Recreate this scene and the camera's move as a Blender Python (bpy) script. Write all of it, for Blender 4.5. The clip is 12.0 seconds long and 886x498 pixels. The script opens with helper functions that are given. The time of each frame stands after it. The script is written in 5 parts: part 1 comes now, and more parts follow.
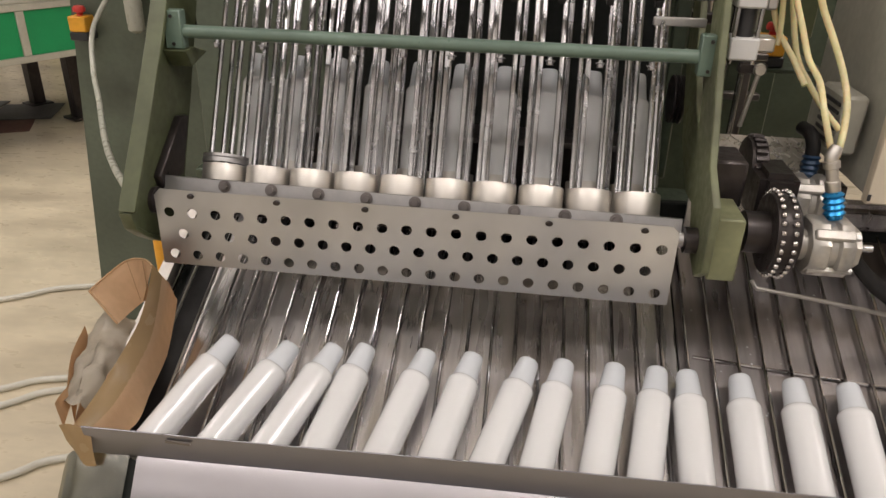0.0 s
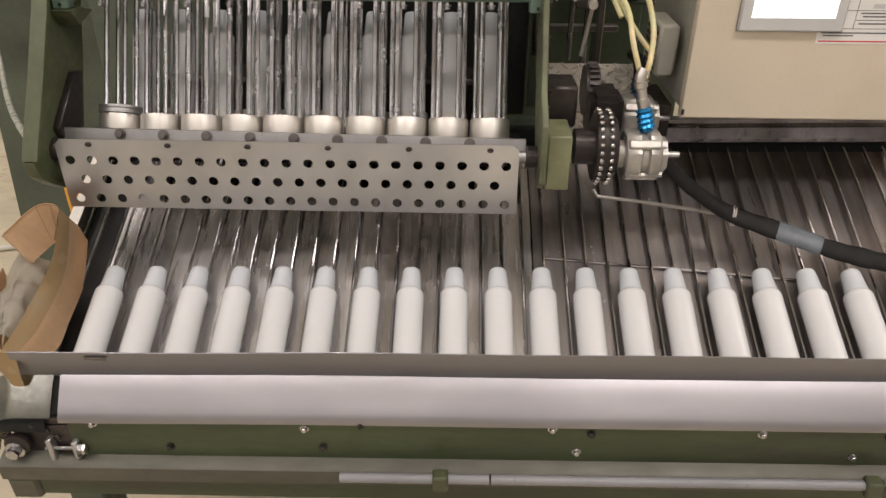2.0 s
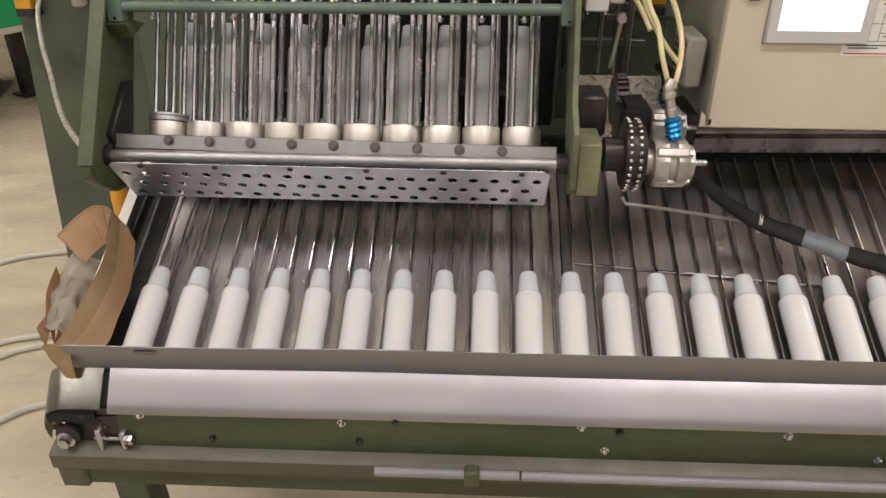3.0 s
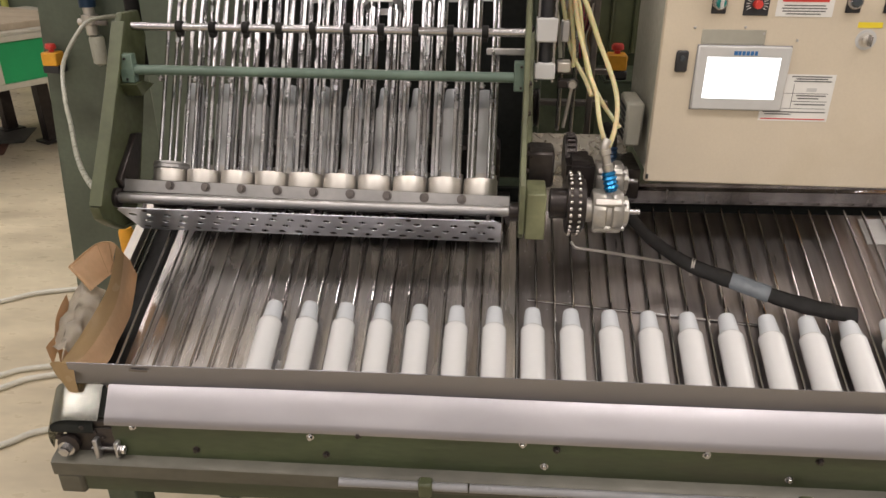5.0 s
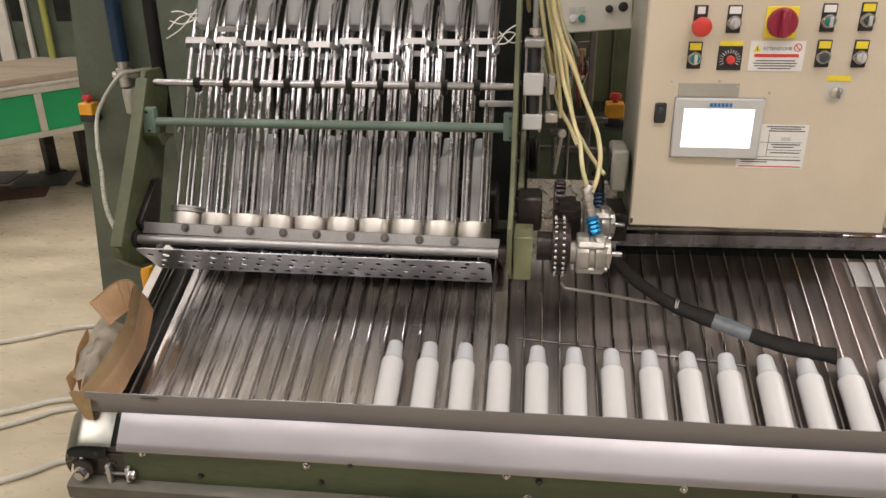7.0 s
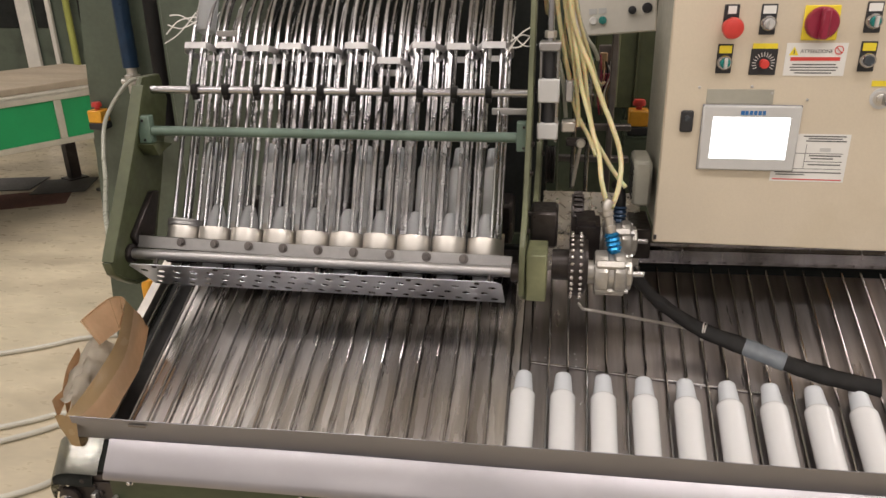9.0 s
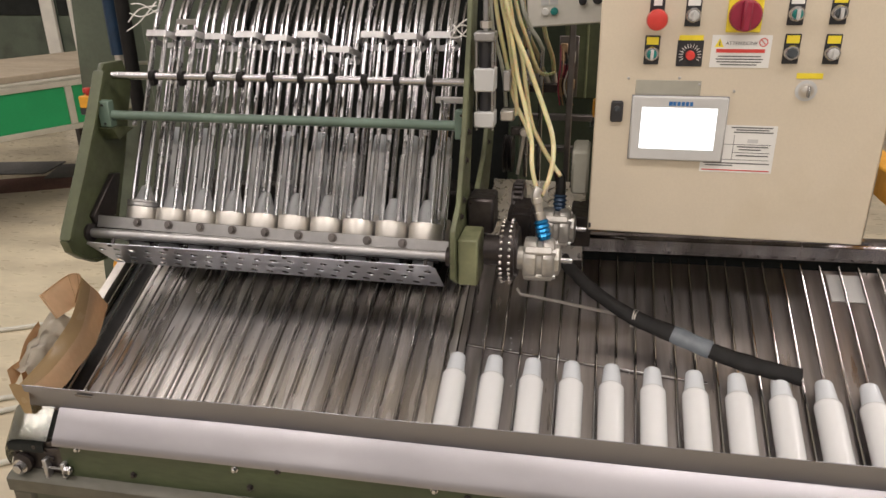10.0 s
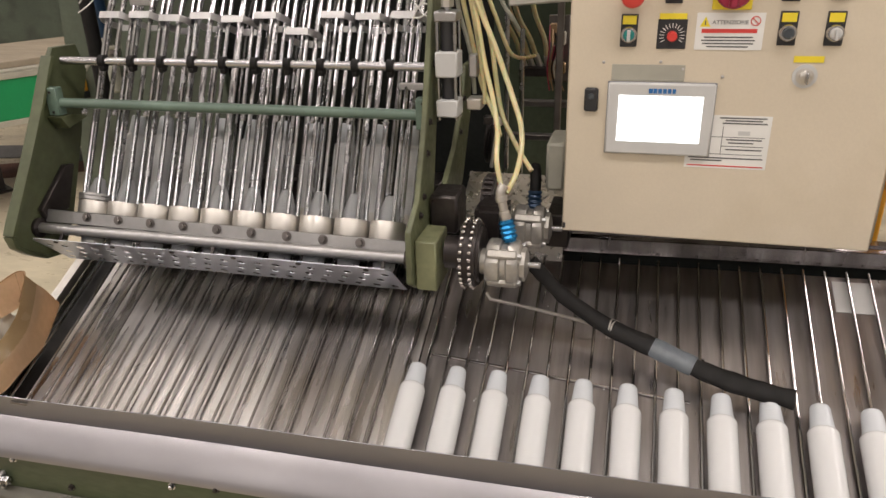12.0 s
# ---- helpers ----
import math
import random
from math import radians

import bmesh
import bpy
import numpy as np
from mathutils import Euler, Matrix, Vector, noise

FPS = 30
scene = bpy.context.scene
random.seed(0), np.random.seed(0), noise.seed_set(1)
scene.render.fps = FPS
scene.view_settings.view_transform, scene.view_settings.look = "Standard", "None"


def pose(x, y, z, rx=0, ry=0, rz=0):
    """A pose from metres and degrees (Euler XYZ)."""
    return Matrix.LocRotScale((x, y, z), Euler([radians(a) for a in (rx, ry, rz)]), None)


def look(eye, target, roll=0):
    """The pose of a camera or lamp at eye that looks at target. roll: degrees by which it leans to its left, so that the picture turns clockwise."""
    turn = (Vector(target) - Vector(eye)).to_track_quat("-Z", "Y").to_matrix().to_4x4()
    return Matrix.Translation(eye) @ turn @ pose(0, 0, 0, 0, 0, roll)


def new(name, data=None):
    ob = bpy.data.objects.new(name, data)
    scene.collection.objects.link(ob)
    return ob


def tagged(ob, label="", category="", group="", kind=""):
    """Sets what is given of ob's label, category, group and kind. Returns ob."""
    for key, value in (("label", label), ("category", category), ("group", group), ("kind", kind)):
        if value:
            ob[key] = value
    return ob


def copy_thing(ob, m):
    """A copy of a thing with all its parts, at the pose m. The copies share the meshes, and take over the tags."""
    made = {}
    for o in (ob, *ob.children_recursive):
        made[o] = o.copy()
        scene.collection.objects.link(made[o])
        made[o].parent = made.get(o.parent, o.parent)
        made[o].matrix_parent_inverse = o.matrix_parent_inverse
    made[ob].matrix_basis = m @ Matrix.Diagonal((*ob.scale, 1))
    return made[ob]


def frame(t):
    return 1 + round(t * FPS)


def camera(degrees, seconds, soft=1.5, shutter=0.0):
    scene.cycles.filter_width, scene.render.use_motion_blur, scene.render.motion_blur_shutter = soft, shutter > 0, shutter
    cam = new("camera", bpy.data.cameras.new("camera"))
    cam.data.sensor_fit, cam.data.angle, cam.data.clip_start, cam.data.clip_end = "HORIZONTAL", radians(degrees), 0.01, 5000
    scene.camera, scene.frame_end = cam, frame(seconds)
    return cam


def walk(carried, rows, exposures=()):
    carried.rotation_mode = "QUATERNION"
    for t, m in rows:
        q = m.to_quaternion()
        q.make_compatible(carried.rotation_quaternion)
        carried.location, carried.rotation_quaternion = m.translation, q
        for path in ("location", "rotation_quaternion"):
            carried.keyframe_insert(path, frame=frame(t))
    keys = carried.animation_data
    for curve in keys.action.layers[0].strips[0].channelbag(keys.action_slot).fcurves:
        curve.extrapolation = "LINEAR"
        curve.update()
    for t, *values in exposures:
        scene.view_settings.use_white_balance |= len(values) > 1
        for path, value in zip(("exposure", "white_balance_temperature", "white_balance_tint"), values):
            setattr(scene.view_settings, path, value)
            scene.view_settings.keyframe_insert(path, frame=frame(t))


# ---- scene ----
cam = camera(62.8, 12.0)
PATH = [
    (0, (0.183, -0.8, 1.598), (-0.029, 0.983, 0.717), 1.6),
    (0.5, (0.167, -0.822, 1.606), (0.036, 0.929, 0.648), 0.1),
    (1, (0.15, -0.861, 1.619), (0.066, 0.879, 0.636), 0.0),
    (1.5, (0.271, -0.923, 1.63), (0.19, 0.811, 0.636), -0.1),
    (2, (0.333, -0.973, 1.646), (0.273, 0.752, 0.636), 0.1),
    (2.5, (0.288, -0.987, 1.65), (0.204, 0.743, 0.649), -0.1),
    (4.3, (0.416, -1.159, 1.674), (0.246, 0.624, 0.783), -0.3),
    (4.5, (0.395, -1.16, 1.688), (0.235, 0.627, 0.803), -0.1),
    (5, (0.429, -1.196, 1.713), (0.274, 0.607, 0.861), 0.2),
    (5.5, (0.516, -1.259, 1.728), (0.347, 0.559, 0.912), 0.3),
    (6, (0.512, -1.274, 1.748), (0.316, 0.556, 0.964), 0.0),
    (6.5, (0.514, -1.277, 1.756), (0.281, 0.557, 0.993), -0.5),
    (8.3, (0.579, -1.231, 1.737), (0.311, 0.61, 1.004), -0.7),
    (8.5, (0.579, -1.214, 1.739), (0.284, 0.624, 1.008), -1.3),
    (9, (0.552, -1.155, 1.736), (0.234, 0.678, 1.0), -1.1),
    (9.5, (0.662, -1.164, 1.736), (0.309, 0.659, 0.992), -0.9),
    (10, (0.759, -1.167, 1.736), (0.371, 0.643, 0.979), -0.9),
    (10.5, (0.752, -1.099, 1.715), (0.339, 0.701, 0.947), -1.2),
    (11, (0.719, -1.022, 1.707), (0.285, 0.768, 0.927), -1.6),
    (11.5, (0.77, -0.993, 1.711), (0.335, 0.79, 0.916), -1.4),
    (12, (0.882, -0.989, 1.718), (0.405, 0.78, 0.916), -1.6),
]
walk(cam, [(t, look(eye, target, roll)) for t, eye, target, roll in PATH])

# ---- light: a factory hall with strip lamps under its ceiling ----
world = bpy.data.worlds.new("hall_air")
scene.world = world
world.use_nodes = True
world.node_tree.nodes["Background"].inputs[0].default_value = (0.9, 0.85, 0.78, 1)
world.node_tree.nodes["Background"].inputs[1].default_value = 0.12
scene.view_settings.exposure = 0.05


def hall_lamp(x, y, z, lx, ly, watts, colour=(1.0, 0.92, 0.885)):
    data = bpy.data.lights.new("strip_light", "AREA")
    data.shape, data.size, data.size_y, data.energy, data.color = "RECTANGLE", lx, ly, watts, colour
    ob = new("strip_light", data)
    ob.matrix_basis = pose(x, y, z)
    return ob


LAMPS = [(x, y, 4.3, 2.6, 0.45, 62 if (x, y) == (1.7, -1.0) else 26 if y < 0 and x > 5 else 44 if y < 0 else (84 if x < -3 else 44) if x < 0 and y > 2 else 22 if x > 5 else 36) for y in (-4.2, -1.0, 2.6) for x in (-5.1, -1.7, 1.7, 5.1)]
LAMPS += [(-2.25, 0.8, 4.1, 0.22, 2.6, 5), (4.3, 1.1, 4.1, 0.34, 4.2, 62)]
for lamp_row in LAMPS:
    hall_lamp(*lamp_row)


# ---- materials ----
def material(name, colour, rough=0.5, metal=0.0, vary=0.15, scale=8.0, bump=0.02, fine=60.0, stretch=(1, 1, 1), stain=None, stain_amount=0.0, stain_scale=3.0, **extra):
    """A surface with two scales of variation in colour and gloss, an optional stain colour, and fine relief."""
    m = bpy.data.materials.new(name)
    m.use_nodes = True
    nt = m.node_tree
    bsdf = nt.nodes["Principled BSDF"]
    link = nt.links.new
    co = nt.nodes.new("ShaderNodeTexCoord")
    mp = nt.nodes.new("ShaderNodeMapping")
    mp.inputs["Scale"].default_value = stretch
    link(co.outputs["Object"], mp.inputs["Vector"])

    def tex(sc, detail=4.0):
        n = nt.nodes.new("ShaderNodeTexNoise")
        n.inputs["Scale"].default_value, n.inputs["Detail"].default_value = sc, detail
        link(mp.outputs["Vector"], n.inputs["Vector"])
        return n.outputs["Fac"]

    def ramp(src, lo, hi, a, b):
        r = nt.nodes.new("ShaderNodeMapRange")
        r.inputs["From Min"].default_value, r.inputs["From Max"].default_value = lo, hi
        r.inputs["To Min"].default_value, r.inputs["To Max"].default_value = a, b
        link(src, r.inputs["Value"])
        return r.outputs["Result"]

    def mix(fac, a, b, kind="MIX"):
        n = nt.nodes.new("ShaderNodeMix")
        n.data_type, n.blend_type = "RGBA", kind
        for sock, v in ((n.inputs[0], fac), (n.inputs[6], a), (n.inputs[7], b)):
            if isinstance(v, (int, float)):
                sock.default_value = v
            elif isinstance(v, tuple):
                sock.default_value = (*v, 1)
            else:
                link(v, sock)
        return n.outputs[2]

    big, small = tex(scale), tex(fine, 6.0)
    dark = tuple(c * (1 - vary) for c in colour)
    light = tuple(min(1.0, c * (1 + vary)) for c in colour)
    col = mix(ramp(big, 0.3, 0.7, 0, 1), dark, light)
    col = mix(ramp(small, 0.35, 0.65, 0, vary), col, tuple(c * 0.55 for c in colour))
    if stain:
        col = mix(ramp(tex(stain_scale, 5.0), 0.62 - stain_amount * 0.4, 0.86 - stain_amount * 0.3, 0, 0.85), col, stain)
    link(col, bsdf.inputs["Base Color"])
    bsdf.inputs["Metallic"].default_value = metal
    link(ramp(small, 0.3, 0.7, max(0.02, rough - 0.08), min(1.0, rough + 0.08)), bsdf.inputs["Roughness"])
    if bump:
        b = nt.nodes.new("ShaderNodeBump")
        b.inputs["Strength"].default_value, b.inputs["Distance"].default_value = 0.5, bump
        link(small, b.inputs["Height"])
        link(b.outputs["Normal"], bsdf.inputs["Normal"])
    for key, value in extra.items():
        bsdf.inputs[key.replace("_", " ")].default_value = value
    return m


GREEN = material("machine_green_paint", (0.09, 0.104, 0.05), 0.42, vary=0.3, scale=5, bump=0.0008, stain=(0.04, 0.04, 0.026), stain_amount=0.4, stain_scale=6)
GREEN_DARK = material("dark_green_paint", (0.065, 0.085, 0.056), 0.45, vary=0.3, scale=4, bump=0.0006)
# machine green with the lamp light on the rack's right end mixed in
GREEN_LIT = material("lit_green_paint", (0.145, 0.158, 0.085), 0.45, vary=0.25, scale=7, bump=0.0008, stain=(0.06, 0.06, 0.036), stain_amount=0.35, stain_scale=8)
GREEN_FADED = material("faded_green_paint", (0.21, 0.22, 0.12), 0.5, vary=0.22, scale=14, bump=0.0006, stain=(0.10, 0.095, 0.055), stain_amount=0.35, stain_scale=12)
GREEN_GREY = material("grey_green_paint", (0.10, 0.122, 0.09), 0.45, vary=0.22, scale=3, bump=0.0006, stain=(0.04, 0.045, 0.034), stain_amount=0.3, stain_scale=4)
TAPE_TAN = material("tan_packing_tape", (0.50, 0.36, 0.19), 0.22, vary=0.12, scale=9, bump=0.002, fine=14, stretch=(1, 0.5, 1))
TREAD = material("aluminium_tread_plate", (0.60, 0.58, 0.55), 0.3, 1.0, vary=0.15, scale=12, bump=0.0004)
BOARD = material("grey_brown_board", (0.36, 0.30, 0.22), 0.6, vary=0.15, scale=4, bump=0.0006, stretch=(0.4, 2, 1))
MAT_GREY = material("dark_grey_sheet", (0.13, 0.125, 0.12), 0.6, vary=0.2, scale=5, bump=0.001)
YELLOW_GREEN = material("yellow_green_paint", (0.40, 0.42, 0.10), 0.45, vary=0.12, scale=6, bump=0.0)
BLUE_DARK = material("dark_blue_fitting", (0.015, 0.04, 0.085), 0.35, 0.3, vary=0.2, scale=30, bump=0.0003)
GREEN_BAR = material("blue_green_paint", (0.13, 0.19, 0.15), 0.35, vary=0.2, scale=9, bump=0.001)
GREEN_BEAM = material("oily_green_paint", (0.052, 0.07, 0.032), 0.4, vary=0.3, scale=6, bump=0.0008, stretch=(0.5, 1, 2), stain=(0.035, 0.036, 0.022), stain_amount=0.5, stain_scale=5)
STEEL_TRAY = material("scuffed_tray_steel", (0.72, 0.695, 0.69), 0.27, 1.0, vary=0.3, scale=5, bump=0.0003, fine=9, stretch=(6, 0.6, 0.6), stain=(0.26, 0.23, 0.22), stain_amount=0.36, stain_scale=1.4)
# grime, plus a base colour darkened for the dark machinery mirrored here
STEEL_TRAY_GRIMY_DIM = material("grimy_dimmed_tray_steel", (0.33, 0.305, 0.30), 0.34, 1.0, vary=0.3, scale=5, bump=0.0003, fine=9, stretch=(6, 0.6, 0.6), stain=(0.12, 0.105, 0.10), stain_amount=0.32, stain_scale=1.6)
STEEL_COVER = material("brushed_cover_steel", (0.385, 0.37, 0.385), 0.42, 1.0, vary=0.12, scale=2.5, bump=0.002, fine=5, stretch=(0.5, 1, 1), stain=(0.22, 0.21, 0.22), stain_amount=0.2, stain_scale=3)
STEEL_LIP = material("grey_lip_steel", (0.285, 0.285, 0.315), 0.36, 1.0, vary=0.08, scale=3, bump=0.002, fine=6, stretch=(0.5, 1, 1), stain=(0.24, 0.215, 0.205), stain_amount=0.1, stain_scale=5)
STEEL_PERF = material("perforated_steel", (0.55, 0.57, 0.62), 0.36, 1.0, vary=0.22, scale=4, bump=0.0015, fine=6)
CHROME = material("bright_rod_steel", (0.46, 0.455, 0.46), 0.23, 1.0, vary=0.03, scale=6, bump=0.0, fine=20)
ROD_STEEL = material("conveyor_rod_steel", (0.48, 0.46, 0.45), 0.16, 1.0, vary=0.12, scale=8, bump=0.0, fine=25)
ALU = material("turned_aluminium", (0.64, 0.61, 0.565), 0.47, 1.0, vary=0.08, scale=9, bump=0, fine=40)
ALU_CAST = material("cast_aluminium", (0.44, 0.42, 0.385), 0.42, 0.65, vary=0.2, scale=20, bump=0.0006, fine=120)
BAR_STEEL = material("grey_bar_steel", (0.48, 0.47, 0.465), 0.42, 0.9, vary=0.15, scale=7, bump=0.0003)
IRON = material("oily_black_iron", (0.05, 0.042, 0.04), 0.35, 0.6, vary=0.35, scale=16, bump=0.002)
CHAIN = material("greased_chain_steel", (0.55, 0.52, 0.50), 0.22, 1.0, vary=0.2, scale=30, bump=0.0)
RUBBER = material("black_rubber", (0.010, 0.009, 0.0085), 0.6, vary=0.3, scale=12, bump=0.002, fine=40, Specular_IOR_Level=0.25)
TAPE = material("grey_tape", (0.11, 0.125, 0.14), 0.4, vary=0.2, scale=20, bump=0.0005)
CARD = material("brown_cardboard", (0.62, 0.43, 0.26), 0.8, vary=0.16, scale=6, bump=0.0006, fine=90, stretch=(1, 1, 0.4), stain=(0.46, 0.29, 0.15), stain_amount=0.3)
CARD_EDGE = material("cardboard_edge", (0.4, 0.25, 0.13), 0.9, vary=0.25, scale=60, bump=0.002)
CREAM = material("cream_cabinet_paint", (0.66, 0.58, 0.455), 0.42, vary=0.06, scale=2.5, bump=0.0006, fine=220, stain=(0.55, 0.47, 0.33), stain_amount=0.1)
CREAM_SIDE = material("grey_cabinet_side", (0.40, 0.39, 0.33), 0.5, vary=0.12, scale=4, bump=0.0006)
WHITE_PANEL = material("white_panel_paint", (0.72, 0.69, 0.62), 0.45, vary=0.08, scale=6, bump=0.0006)
GREY_PLASTIC = material("pale_grey_plastic", (0.56, 0.56, 0.55), 0.4, vary=0.05, scale=8, bump=0.0004)
BLACK_PLASTIC = material("black_plastic", (0.025, 0.025, 0.028), 0.4, vary=0.2, scale=20, bump=0.0005)
RED = material("red_plastic", (0.62, 0.05, 0.04), 0.35, vary=0.12, scale=20, bump=0.0003)
RED_DARK = material("dark_red_plastic", (0.30, 0.02, 0.05), 0.35, vary=0.15, scale=20, bump=0.0003)
YELLOW = material("yellow_label", (0.85, 0.68, 0.04), 0.5, vary=0.06, scale=20, bump=0.0)
ORANGE = material("orange_paint", (0.75, 0.36, 0.03), 0.45, vary=0.15, scale=10, bump=0.0005)
PAPER = material("white_paper", (0.80, 0.79, 0.76), 0.6, vary=0.04, scale=10, bump=0.0)
INK = material("printed_ink", (0.10, 0.10, 0.10), 0.6, vary=0.1, scale=30, bump=0.0)
INK_RED = material("red_ink", (0.65, 0.06, 0.05), 0.5, vary=0.1, scale=30, bump=0.0)
INK_BLUE = material("blue_ink", (0.03, 0.16, 0.42), 0.5, vary=0.1, scale=30, bump=0.0)
TEAL = material("teal_button", (0.02, 0.22, 0.20), 0.22, vary=0.1, scale=30, bump=0.0)
GLOSS_DARK = material("dark_button_cap", (0.06, 0.07, 0.08), 0.25, vary=0.1, scale=30, bump=0.0)
BLUE_METAL = material("blue_anodised_fitting", (0.02, 0.22, 0.48), 0.28, 0.7, vary=0.15, scale=30, bump=0.0003)
PLASTIC_WHITE = material("white_bottle_plastic", (0.70, 0.702, 0.70), 0.24, vary=0.006, scale=10, bump=0.0, fine=1.5, Coat_Weight=0.7, Coat_Roughness=0.06)
PLASTIC_NECK = material("translucent_bottle_neck", (0.585, 0.61, 0.635), 0.28, vary=0.01, scale=10, bump=0.0, fine=2)
HOSE = material("yellowed_clear_hose", (0.66, 0.59, 0.33), 0.25, vary=0.18, scale=14, bump=0.0, Subsurface_Weight=0.3, Subsurface_Scale=0.005)
HOSE_PALE = material("pale_grey_hose", (0.42, 0.42, 0.35), 0.3, vary=0.15, scale=10, bump=0.0)
CABLE = material("off_white_cable", (0.62, 0.60, 0.52), 0.5, vary=0.1, scale=6, bump=0.0)
BAG = material("milky_plastic_film", (0.54, 0.49, 0.40), 0.35, vary=0.12, scale=14, bump=0.002, fine=25, Transmission_Weight=0.15)
FLOOR = material("worn_concrete_floor", (0.62, 0.54, 0.395), 0.32, vary=0.22, scale=1.6, bump=0.0008, fine=14, stretch=(0.7, 1.6, 1), stain=(0.36, 0.30, 0.22), stain_amount=0.32, stain_scale=1.7)
HALL_WALL = material("hall_wall_plaster", (0.62, 0.625, 0.64), 0.8, vary=0.1, scale=1.5, bump=0.003)
HALL_CEIL = material("hall_ceiling_sheet", (0.76, 0.76, 0.76), 0.7, vary=0.1, scale=1.0, bump=0.002)
TABLE_GREEN = material("bright_green_panel", (0.01, 0.30, 0.10), 0.45, vary=0.08, scale=4, bump=0.0)
TABLE_EDGE = material("aluminium_profile", (0.60, 0.58, 0.50), 0.45, 0.5, vary=0.08, scale=8, bump=0.0)
DARK_RED_FLOOR = material("red_brown_mat", (0.16, 0.07, 0.05), 0.7, vary=0.25, scale=5, bump=0.003)
BRASS = material("dull_brass", (0.42, 0.29, 0.17), 0.38, 0.9, vary=0.2, scale=20, bump=0.0003)
# bright yellowish-green reflections are put into the tail cover's base colour
STEEL_TAIL = material("tail_steel_reflection_tint", (0.58, 0.585, 0.53), 0.2, 1.0, vary=0.2, scale=7, bump=0.004, fine=9)
BOLT = material("worn_bolt_steel", (0.20, 0.18, 0.17), 0.4, 0.8, vary=0.2, scale=30, bump=0.0)
LEDGE = material("dirty_olive_steel", (0.105, 0.1, 0.08), 0.45, 0.3, vary=0.25, scale=7, bump=0.0006, stretch=(0.4, 1, 1), stain=(0.08, 0.075, 0.055), stain_amount=0.35, stain_scale=6)
TUBE_GREY = material("grey_tube_plastic", (0.25, 0.25, 0.26), 0.35, vary=0.1, scale=9, bump=0.0)
HAZE = material("milky_plastic", (0.66, 0.67, 0.68), 0.35, vary=0.06, scale=10, bump=0.0, Transmission_Weight=0.6, IOR=1.2)
# stretched colour variation paints the dark streak reflections of a glossy beam
DARK_STEEL = material("streak_reflection_steel", (0.46, 0.43, 0.435), 0.2, 1.0, vary=0.45, scale=6, bump=0, stretch=(2, 0.3, 0.2))
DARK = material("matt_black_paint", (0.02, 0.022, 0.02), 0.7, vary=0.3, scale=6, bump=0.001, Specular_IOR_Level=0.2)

m = bpy.data.materials.new("lit_screen")
m.use_nodes = True
m.node_tree.nodes["Principled BSDF"].inputs["Base Color"].default_value = (0.9, 0.92, 0.95, 1)
m.node_tree.nodes["Principled BSDF"].inputs["Emission Color"].default_value = (0.97, 0.98, 1, 1)
m.node_tree.nodes["Principled BSDF"].inputs["Emission Strength"].default_value = 1.6
SCREEN = m


# ---- mesh helpers ----
WORLD = {}


def thing(name, m=Matrix.Identity(4), **tags):
    """An empty at a thing's base."""
    ob = new(name)
    ob.empty_display_size = 0.05
    ob.matrix_basis = m
    WORLD[ob] = m.copy()
    return tagged(ob, **tags)


def mesh_of(name, bm, mat, smooth=40):
    data = bpy.data.meshes.new(name)
    bmesh.ops.recalc_face_normals(bm, faces=bm.faces)
    bm.to_mesh(data)
    bm.free()
    data.materials.append(mat)
    data.shade_smooth()
    data.set_sharp_from_angle(angle=radians(smooth))
    return data


def part(name, bm, mat, parent, label="", local=False, smooth=40):
    """One mesh object under a thing or a part. The mesh is given in the world's metres, or in the thing's own with local."""
    w = WORLD[parent]
    if not local:
        bm.transform(w.inverted())
    ob = new(name, mesh_of(name, bm, mat, smooth))
    ob.parent = parent
    WORLD[ob] = w
    return tagged(ob, label=label)


def solid(name, bm, mat, smooth=40, **tags):
    """A thing that is one mesh."""
    ob = new(name, mesh_of(name, bm, mat, smooth))
    WORLD[ob] = Matrix.Identity(4)
    return tagged(ob, **tags)


def piece(name, data, m, parent):
    """One of many alike pieces on shared mesh data, at a pose in its parent's space."""
    ob = new(name, data)
    ob.parent = parent
    ob.matrix_basis = m
    return ob


def box(x0, x1, y0, y1, z0, z1, bevel=0.002, bm=None, m=None, seg=1):
    own = bmesh.new()
    bmesh.ops.create_cube(own, size=1)
    bmesh.ops.scale(own, vec=(x1 - x0, y1 - y0, z1 - z0), verts=own.verts)
    bmesh.ops.translate(own, vec=((x0 + x1) / 2, (y0 + y1) / 2, (z0 + z1) / 2), verts=own.verts)
    if bevel:
        bmesh.ops.bevel(own, geom=own.edges[:], offset=min(bevel, 0.45 * min(x1 - x0, y1 - y0, z1 - z0)), segments=seg, affect="EDGES")
    if m is not None:
        own.transform(m)
    return own if bm is None else merge(bm, own)


def merge(bm, own):
    table = {v: bm.verts.new(v.co) for v in own.verts}
    for f in own.faces:
        bm.faces.new([table[v] for v in f.verts])
    own.free()
    return bm


